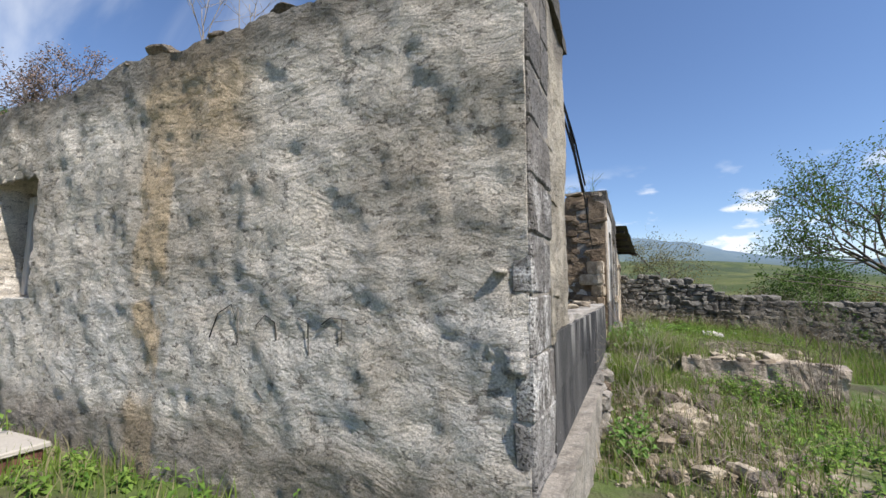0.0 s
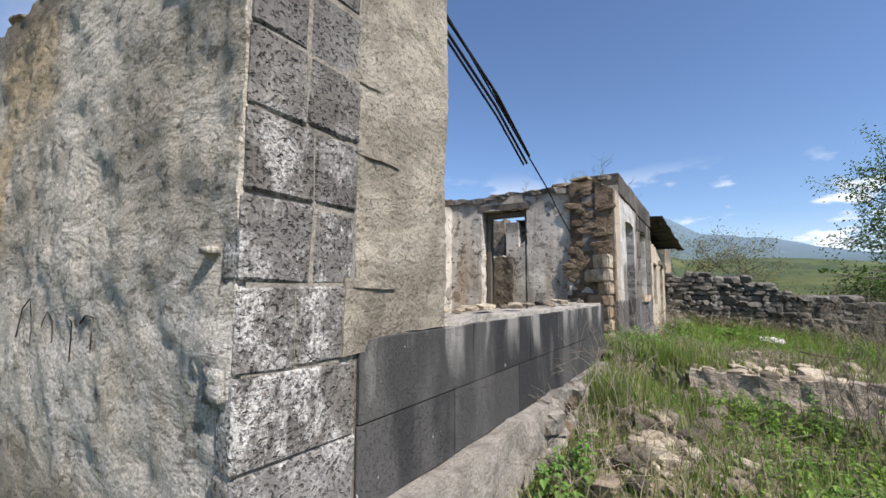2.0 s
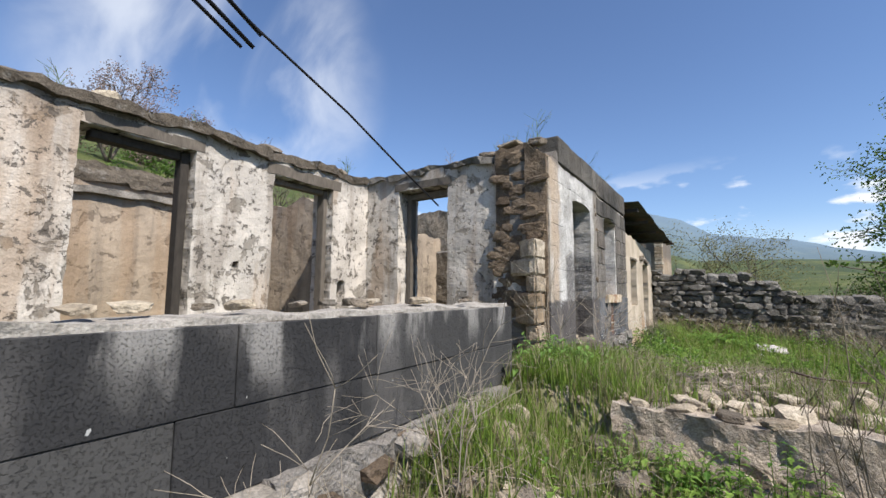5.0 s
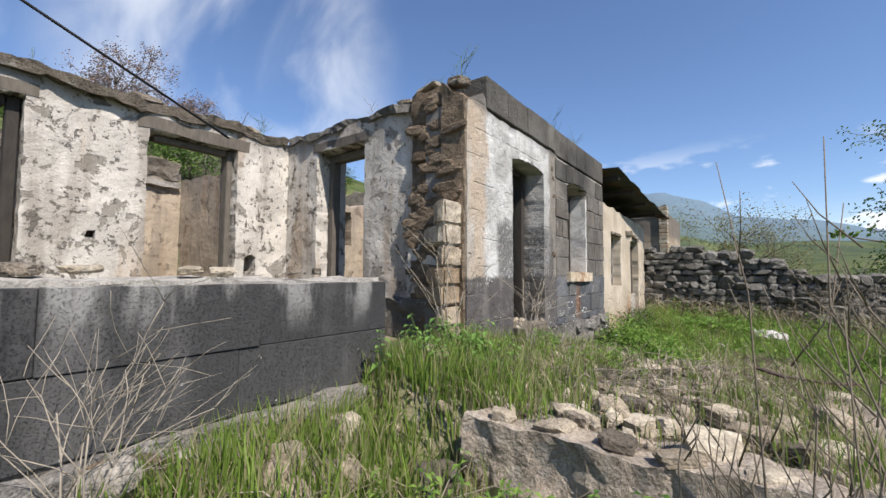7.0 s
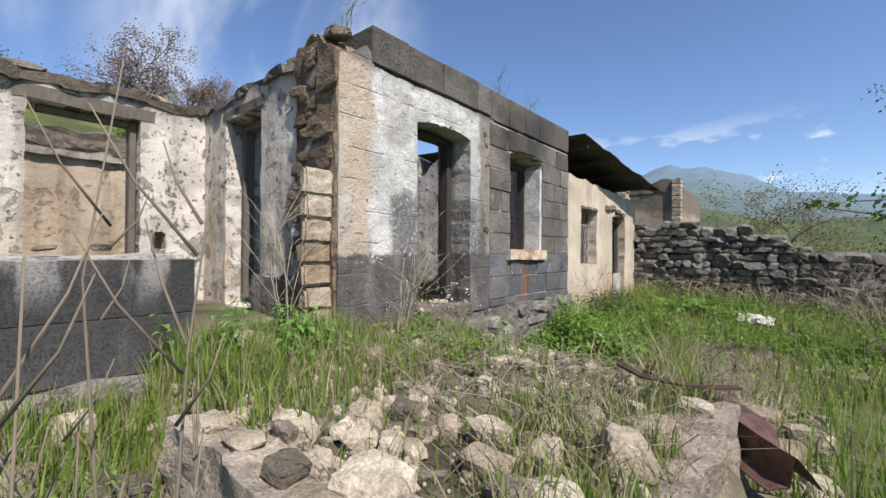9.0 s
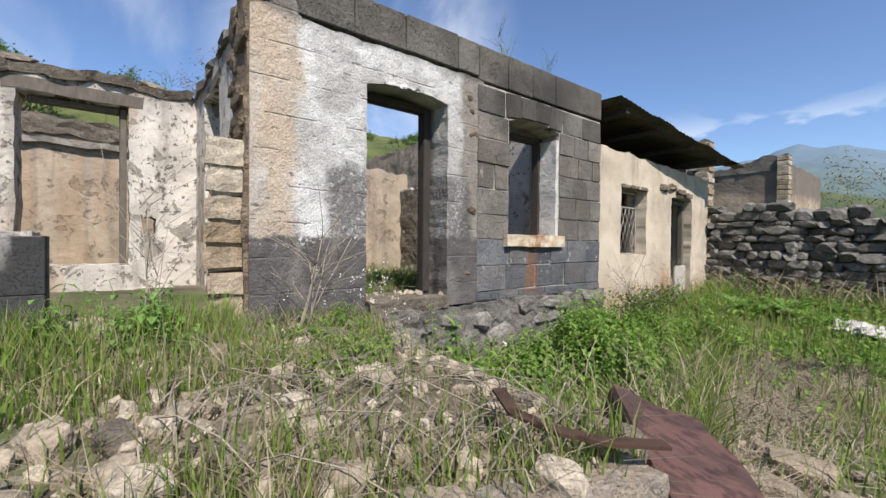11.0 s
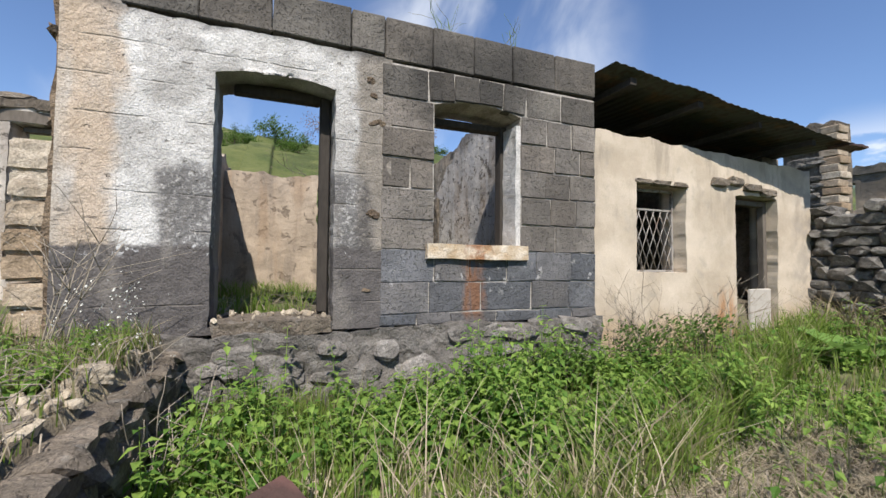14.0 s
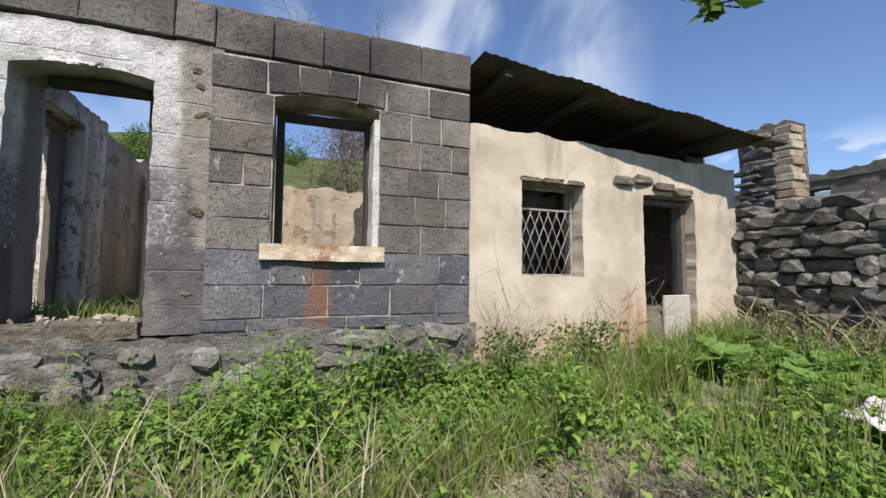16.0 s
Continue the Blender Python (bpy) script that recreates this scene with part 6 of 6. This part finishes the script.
def in_clumps(r):
    a = r.randrange(26)
    cx, cy = 0.1 + 2.0 * ((a * 0.618) % 1.0), 9.6 + 6.4 * ((a * 0.381) % 1.0)
    return r.gauss(cx, 0.09), r.gauss(cy, 0.09), 1.0


def in_lush(r):
    x, y = r.uniform(-0.36, 1.3), r.uniform(4.6, 8.0)
    return x, y, math.exp(-((x + 0.1) / 0.55) ** 2) * smooth(4.9, 6.1, y)


def in_front(r):
    x, y = r.uniform(-7.5, 0.4), r.uniform(0.2, 1.9)
    return x, y, 0.25 + 0.75 * patchy(x, y, 1.2)


def in_path(r):
    x, y = r.uniform(0.6, 4.5), r.uniform(1.6, 7.4)
    if y > 6.3 and x < 2.4:
        return x, y, 0.0
    return x, y, 0.15 + 0.85 * patchy(x, y, 0.9, 3.0)


def on_terrace(r):
    x, y = r.uniform(-0.35, 2.3), r.uniform(6.65, 8.9)
    return x, y, 0.12 + 0.7 * patchy(x, y, 1.1, 7.0)


def off_side(r):
    x, y = r.uniform(4.0, 13.0), r.uniform(2.5, 17.0)
    return x, y, 0.3 + 0.7 * patchy(x, y, 0.5, 2.0)


def in_rooms(r):
    x, y = r.uniform(-4.8, -0.95), r.uniform(8.8, 12.4)
    return x, y, patchy(x, y, 0.9, 4.0)


def hay_spot(r):
    x, y = r.uniform(1.0, 2.9), r.uniform(9.6, 13.4)
    return x, y, math.exp(-((x - 1.95) / 0.45) ** 2) * (0.3 + 0.7 * patchy(x, y, 1.0, 8.0))


blades("grass", "fresh green grass in the lower yard", 15000, in_yard, "fresh", 1, 0.10, 0.42, 0.006)
blades("grass", "tall arching grass clumps among the nettles", 2400, in_clumps, "fresh", 21, 0.22, 0.58, 0.006, 0.9)
blades("grass", "tall lush grass along the low wall", 6200, in_lush, "grass", 2, 0.10, 0.34, 0.005)
blades("grass", "tufted grass under the first wall", 6500, in_front, "grass", 3, 0.06, 0.26, 0.005)
blades("grass", "rough grass beside the path", 9000, in_path, "grass", 4, 0.05, 0.26, 0.005)
blades("grass", "thin grass among the stones of the terrace", 7500, on_terrace, "grass", 5, 0.05, 0.22, 0.004)
blades("grass", "unmown grass at the side of the yard", 12000, off_side, "grass", 6, 0.12, 0.45, 0.009)
blades("grass", "weeds growing on the floor of the ruin", 3600, in_rooms, "grass", 7, 0.05, 0.30, 0.006, 0.8)
blades("dry_grass", "dry straw among the stones of the terrace", 3000, on_terrace, "straw", 8, 0.08, 0.25, 0.003, 1.6, "dry grass")
blades("dry_grass", "dead grass beside the path", 2200, in_path, "straw", 9, 0.08, 0.34, 0.003, 1.3, "dry grass")
blades("dry_grass", "flattened hay in the lower yard", 13000, hay_spot, "hay", 10, 0.05, 0.20, 0.004, 3.0, "dry grass")
blades("dry_grass", "withered grass at the side of the yard", 4500, off_side, "straw", 11, 0.2, 0.7, 0.005, 0.8, "dry grass")


def in_gap(r):
    x, y = r.uniform(-0.3, 1.8), r.uniform(9.1, 10.4)
    return x, y, 1 - 0.8 * smooth(9.8, 10.4, y)


def over_nettles(r):
    x, y = r.uniform(0.6, 1.9), r.uniform(9.6, 12.4)
    return x, y, 0.3 + 0.7 * patchy(x, y, 1.6, 5.0)


blades("grass", "bright soft grass at the foot of the terrace", 4200, in_gap, "fresh", 22, 0.10, 0.36, 0.005)
blades("dry_grass", "long pale dead stalks leaning over the nettles", 420, over_nettles, "hay", 23, 0.30, 0.72, 0.005, 1.0, "dry grass")


def rubble_straw(r):
    x, y = r.uniform(-0.28, 1.2), r.uniform(3.2, 6.4)
    return x, y, 0.8


def wall_foot(r):
    x, y = r.uniform(-0.4, 5.0), r.uniform(16.2, 17.1)
    return x, y, patchy(x, y, 1.3, 9.0)


blades("dry_grass", "dead straw over the fallen stones", 1300, rubble_straw, "straw", 12, 0.08, 0.34, 0.003, 2.0, "dry grass")
blades("grass", "green tufts between the fallen stones", 2600, rubble_straw, "grass", 13, 0.05, 0.22, 0.005)
blades("dry_grass", "bleached dry reeds against the stone wall", 900, wall_foot, "straw", 14, 0.3, 0.75, 0.008, 1.3, "dry grass")


def leafy(name, label, spots, material, seed, low, tall, leaf, pairs, stem=True):
    """Upright leafy plants: stalks with pairs of pointed, folded leaves."""
    r = random.Random(seed)
    verts, faces = [], []
    for x, y in spots(r):
        h = r.uniform(low, tall) * (0.6 + 0.6 * patchy(x, y, 0.9, 11.0))
        z = height(x, y)
        lx, ly = r.uniform(-0.12, 0.12), r.uniform(-0.12, 0.12)
        k = pairs + r.randint(-1, 1)
        for i in range(k):
            f = (i + 1) / k
            c = Vector((x + lx * f, y + ly * f, z + h * f))
            a0 = i * 1.57 + r.uniform(-0.4, 0.4)
            size = leaf * (1.15 - 0.55 * f) * r.uniform(0.7, 1.25)
            for sgn in (0, math.pi):
                a = a0 + sgn
                d = Vector((math.cos(a), math.sin(a), r.uniform(-0.45, 0.35))).normalized()
                side = Vector((-math.sin(a), math.cos(a), 0)) * size * 0.28
                n = len(verts)
                mid = c + d * size * 0.5
                dip = Vector((0, 0, size * 0.10))
                verts += [c, mid + side + dip, mid - side + dip, c + d * size - Vector((0, 0, size * 0.22)), mid]
                faces += [(n, n + 4, n + 1), (n, n + 2, n + 4), (n + 4, n + 3, n + 1), (n + 4, n + 2, n + 3)]
        if stem:
            ring_mesh(verts, faces, [Vector((x, y, z)), Vector((x + lx, y + ly, z + h))], 0.004, 0.002, 3)
    ob = put(name, mesh(name, verts, faces, M[material]))
    return tagged(ob, label, "weeds", "", "stuff")


def nettle_spots(r):
    out = []
    while len(out) < 520:
        x, y = r.uniform(-0.25, 2.9), r.uniform(9.15, 13.3)
        if r.random() < (0.25 + 0.75 * smooth(9.7, 10.3, y)) * math.exp(-((x - 0.45) / 0.5) ** 2) * (0.08 + 0.92 * patchy(x, y, 1.3, 1.0)):
            out.append((x, y))
    return out


def weed_spots(r):
    return [(x, y) for x, y in ((r.uniform(-0.2, 4.2), r.uniform(12.6, 16.8)) for _ in range(900)) if r.random() < 0.3 + 0.7 * patchy(x, y, 0.9, 6.0)]


def near_spots(r):
    return [(x, y) for x, y in ((r.uniform(0.8, 3.4), r.uniform(11.6, 14.4)) for _ in range(420)) if y > 13.2 or r.random() < 0.15]


def front_spots(r):
    return [(r.uniform(-4.8, -0.6), r.uniform(1.0, 1.85)) for _ in range(150)] + [(r.gauss(1.5, 0.4), r.gauss(4.6, 0.6)) for _ in range(150)] + [(r.gauss(1.2, 0.35), r.gauss(6.15, 0.22)) for _ in range(90)]


def corner_spots(r):
    return [(r.gauss(-0.1, 0.16), r.gauss(7.55, 0.2)) for _ in range(70)] + [(r.gauss(-0.05, 0.1), r.gauss(4.05, 0.15)) for _ in range(14)]


def terrace_clumps(r):
    centres = [(r.uniform(0.1, 1.4), r.uniform(8.3, 9.0)) for _ in range(6)]
    return [(r.gauss(cx, 0.10), r.gauss(cy, 0.10)) for cx, cy in centres for _ in range(16)]


def terrace_foot(r):
    return [(r.uniform(-0.2, 1.7), r.uniform(9.05, 9.7)) for _ in range(120)]


leafy("nettles", "dense dark green nettles below the facade", nettle_spots, "nettle", 1, 0.24, 0.70, 0.105, 9)
leafy("weeds", "low green weeds before the annex", weed_spots, "nettle", 2, 0.15, 0.42, 0.10, 5)
leafy("weeds", "leafy weeds on the trodden yard", near_spots, "nettle", 3, 0.10, 0.30, 0.09, 5)
leafy("weeds", "broad-leaved weeds under the first wall and by the path", front_spots, "nettle", 4, 0.08, 0.26, 0.08, 4)
leafy("weeds", "bright green weeds at the broken wall corner", corner_spots, "burdock", 5, 0.12, 0.34, 0.10, 5)
leafy("weeds", "scattered green weeds growing on the terrace", terrace_clumps, "nettle", 7, 0.08, 0.24, 0.07, 5)
leafy("weeds", "green weeds at the terrace foot", terrace_foot, "nettle", 6, 0.15, 0.36, 0.09, 5)


def make_burdock(x, y, q, seed):
    r = random.Random(seed)
    root = new("burdock")
    tagged(root, "burdock with broad pale green leaves in the yard", "plant", "burdocks before the annex")
    z = height(x, y)
    for k in range(9):
        a = 2 * math.pi * k / 9 + r.uniform(-0.3, 0.3)
        s = q * r.uniform(0.25, 0.42)
        up = r.uniform(0.25, 0.9)
        d = Vector((math.cos(a), math.sin(a), up)).normalized()
        side = Vector((-math.sin(a), math.cos(a), 0))
        b = Vector((x, y, z)) + d * 0.22 * q
        verts, faces = [], []
        n = 7
        for i in range(n + 1):
            f = i / n
            w = 0.42 * s * math.sin(math.pi * min(1, 0.12 + 0.88 * f)) ** 0.7
            c = b + d * s * f - Vector((0, 0, 0.35 * s * f * f))
            ru = Vector((0, 0, 0.03 * s * math.sin(f * 20)))
            verts += [c + side * w + Vector((0, 0, 0.10 * s)) + ru, c, c - side * w + Vector((0, 0, 0.10 * s)) - ru]
        for i in range(n):
            o = i * 3
            faces += [(o, o + 1, o + 4, o + 3), (o + 1, o + 2, o + 5, o + 4)]
        put("leaf", mesh("leaf", verts, faces, M["burdock"], True), root)
        put("stem", rod_mesh("stem", [(x, y, z - 0.02), tuple(b)], 0.008, 0.006, M["burdock"], 4), root)


for k, (x, y, q) in enumerate(((0.75, 15.3, 1.25), (1.15, 15.7, 1.1), (0.45, 14.9, 0.9), (1.5, 15.2, 1.0), (0.55, 13.6, 0.7), (0.1, 16.1, 0.9), (1.75, 16.0, 0.8))):
    make_burdock(x, y, 0.8 * q, k)


# ---- dry stalks, twigs, sprigs ----
def make_stalks(name, label, base, tall, count, spread, seed, material="twig", level=1, radius=0.006, category="dry plant", z=None, bend=0.10, group=""):
    """A clump of bare stems with side twigs."""
    r = random.Random(seed)
    root = new(name)
    tagged(root, label, category, group)
    zz = height(*base) - 0.03 if z is None else z
    for k in range(count):
        a = r.uniform(0, 2 * math.pi)
        d = Vector((math.cos(a) * spread * r.random(), math.sin(a) * spread * r.random(), 1)).normalized()
        limbs, tips = [], []
        p = Vector((base[0] + r.gauss(0, 0.04), base[1] + r.gauss(0, 0.04), zz))
        grow(p, d, tall * r.uniform(0.55, 1.0), radius, level, r, limbs, tips, bend, (3, 5), 0.01)
        verts, faces = [], []
        for pts, r0, r1, lv in limbs:
            ring_mesh(verts, faces, pts, r0, r1, 4)
        put("stem", mesh("stem", verts, faces, M[material], True), root)
    return root


def make_sapling(base, tall, count, seed):
    """Slender bare stems that fork into a few thin twigs near the top."""
    r = random.Random(seed)
    root = new("dry_bush")
    tagged(root, "tall bare grey-brown bush beside the terrace", "bush")
    z = height(*base) - 0.03
    for k in range(count):
        p = Vector((base[0] + r.gauss(0, 0.06), base[1] + r.gauss(0, 0.06), z))
        h = tall * r.uniform(0.5, 1.0)
        q = p + Vector((r.gauss(-0.05, 0.07), r.gauss(0.05, 0.10), h))
        pts = [p.lerp(q, f) + Vector((r.gauss(0, 0.022), r.gauss(0, 0.022), 0)) for f in (0, 0.25, 0.5, 0.75, 1.0)]
        verts, faces = [], []
        ring_mesh(verts, faces, pts, 0.0045, 0.0012, 5)
        for i in range(r.randint(5, 8)):
            f = r.uniform(0.35, 0.92)
            a, n = r.uniform(0, 6.28), r.uniform(0.10, 0.24)
            c = p.lerp(q, f)
            e = c + Vector((math.cos(a) * 0.5 - 0.1, math.sin(a) * 0.5, 0.85)) * n
            m = c.lerp(e, 0.5) + Vector((math.cos(a), math.sin(a), 0)) * 0.012
            ring_mesh(verts, faces, [c, m, e], 0.0028, 0.001, 4)
        put("stem", mesh("stem", verts, faces, M["dead"], True), root)


make_sapling((1.93, 6.02), 1.55, 9, 1)
make_sapling((1.78, 6.16), 0.95, 8, 2)
make_stalks("dry_bush", "pale dry twigs standing against the blackened wall", (0.02, 4.35), 0.55, 3, 0.55, 3, "twig", 2, 0.006, "bush")
make_stalks("dry_bush", "pale dry twigs standing against the blackened wall", (0.12, 5.2), 0.6, 4, 0.5, 4, "twig", 2, 0.005, "bush")
make_stalks("dry_bush", "bleached dead weeds at the terrace edge", (0.95, 9.1), 0.6, 7, 0.6, 5, "twig", 1, 0.006, "bush")
make_stalks("dry_bush", "bleached dead weeds at the terrace edge", (0.35, 9.0), 0.55, 5, 0.6, 6, "twig", 1, 0.005, "bush")
make_stalks("dry_bush", "dead weeds below the facade corner", (0.1, 8.4), 0.8, 6, 0.35, 7, "twig", 1, 0.005, "bush")
make_stalks("dry_bush", "dead weeds before the low wall end", (-0.15, 7.6), 0.9, 5, 0.4, 8, "twig", 1, 0.005, "bush")
make_stalks("dry_bush", "brown dead umbels before the annex window", (-0.15, 14.78), 0.7, 2, 0.10, 9, "twig", 2, 0.008, "bush")
make_stalks("dry_bush", "brown dead umbels before the annex", (0.05, 13.2), 0.85, 3, 0.15, 10, "twig", 2, 0.006, "bush")
for k, (x, y) in enumerate(((3.6, 13.8), (4.6, 11.0), (5.4, 8.6), (4.4, 15.6), (6.5, 12.0), (7.2, 15.0), (5.6, 16.0), (3.4, 16.4), (8.5, 10.5))):
    make_stalks("dry_bush", "brown withered scrub in the yard", (x, y), 1.0, 7, 0.7, 20 + k, "twig", 2, 0.007, "bush", group="withered scrub")
for k, (x, y, h) in enumerate(((0.05, 13.15, 0.5), (-0.1, 14.2, 0.42), (-0.12, 12.3, 0.4), (-0.05, 11.9, 0.36))):
    root = make_stalks("low_shrub", "small reddish-brown shrub against the wall foot", (x, y), h, 9, 0.6, 50 + k, "bark", 2, 0.005, "shrub", group="shrubs at the wall foot")
    r = random.Random(k)
    z = height(x, y)
    tips = [(Vector((x + r.gauss(0, 0.16), y + r.gauss(0, 0.2), z + h * r.uniform(0.45, 1.1))), Vector((0, 0, 1))) for _ in range(260)]
    v, f = leaf_cloud(tips, 2, 0.05, 0.03, r)
    put("foliage", mesh("foliage", v, f, M["leaf"]), root)
for k, (x, y, z, h) in enumerate(((-0.62, 8.40, 3.28, 0.40), (-1.2, 8.5, 3.3, 0.28), (-0.9, 8.5, 3.28, 0.24), (-0.7, 11.3, 3.40, 0.5), (-0.7, 12.0, 3.40, 0.36), (-3.7, 7.95, 3.2, 0.3), (-3.7, 4.4, 3.2, 0.25), (-3.75, 5.6, 3.2, 0.2),
                                  (-3.0, 2.1, 3.30, 0.75), (-2.65, 2.15, 3.3, 0.6), (-2.0, 8.5, 3.22, 0.22))):
    make_stalks("wall_weed", "thin weed growing on the broken wall crown", (x, y), h, 4, 0.35, 80 + k, "twig" if k > 7 else "grass", 1, 0.004, "weed", z, group="weeds on the wall crowns")


def fallen_straws(name, label, count, place, seed):
    """Long dead stalks lying about."""
    r = random.Random(seed)
    verts, faces = [], []
    for _ in range(count):
        x, y = place(r)
        a, s = r.uniform(0, math.pi), r.uniform(0.25, 0.8)
        pts = []
        for f in (0, 0.33, 0.66, 1.0):
            px, py = x + math.cos(a) * s * f, y + math.sin(a) * s * f
            pts.append(Vector((px, py, height(px, py) + 0.03 + 0.10 * math.sin(f * 3) * r.uniform(0.2, 1.2))))
        ring_mesh(verts, faces, pts, 0.004, 0.002, 3)
    tagged(put(name, mesh(name, verts, faces, M["twig"])), label, "dry stalks", "", "stuff")


fallen_straws("dry_stalks", "long dead stalks fallen over the stones", 160, lambda r: (r.uniform(-0.1, 1.2), r.uniform(3.3, 6.2)), 1)
fallen_straws("dry_stalks", "long dead stalks lying on the terrace", 170, lambda r: (r.uniform(0.0, 2.1), r.uniform(7.4, 9.0)), 2)
fallen_straws("dry_stalks", "long dead stalks lying in the lower yard", 140, lambda r: (r.uniform(1.0, 2.6), r.uniform(9.5, 12.2)), 3)
fallen_straws("dry_stalks", "dead stalks lying on the floor of the ruin", 80, lambda r: (r.uniform(-3.0, -1.2), r.uniform(9.0, 11.6)), 4)


def flower_heads():
    r = random.Random(9)
    tips = []
    for _ in range(60):
        x, y = r.gauss(0.35, 0.35), r.gauss(8.9, 0.25)
        z = height(x, y) + r.uniform(0.2, 0.5)
        tips.append((Vector((x, y, z)), Vector((0, 0, 1))))
    v, f = leaf_cloud(tips, 4, 0.018, 0.015, r)
    tagged(put("flowers", mesh("flowers", v, f, M["flower"])), "tiny white flowers over the weeds", "flowers", "", "stuff")


flower_heads()
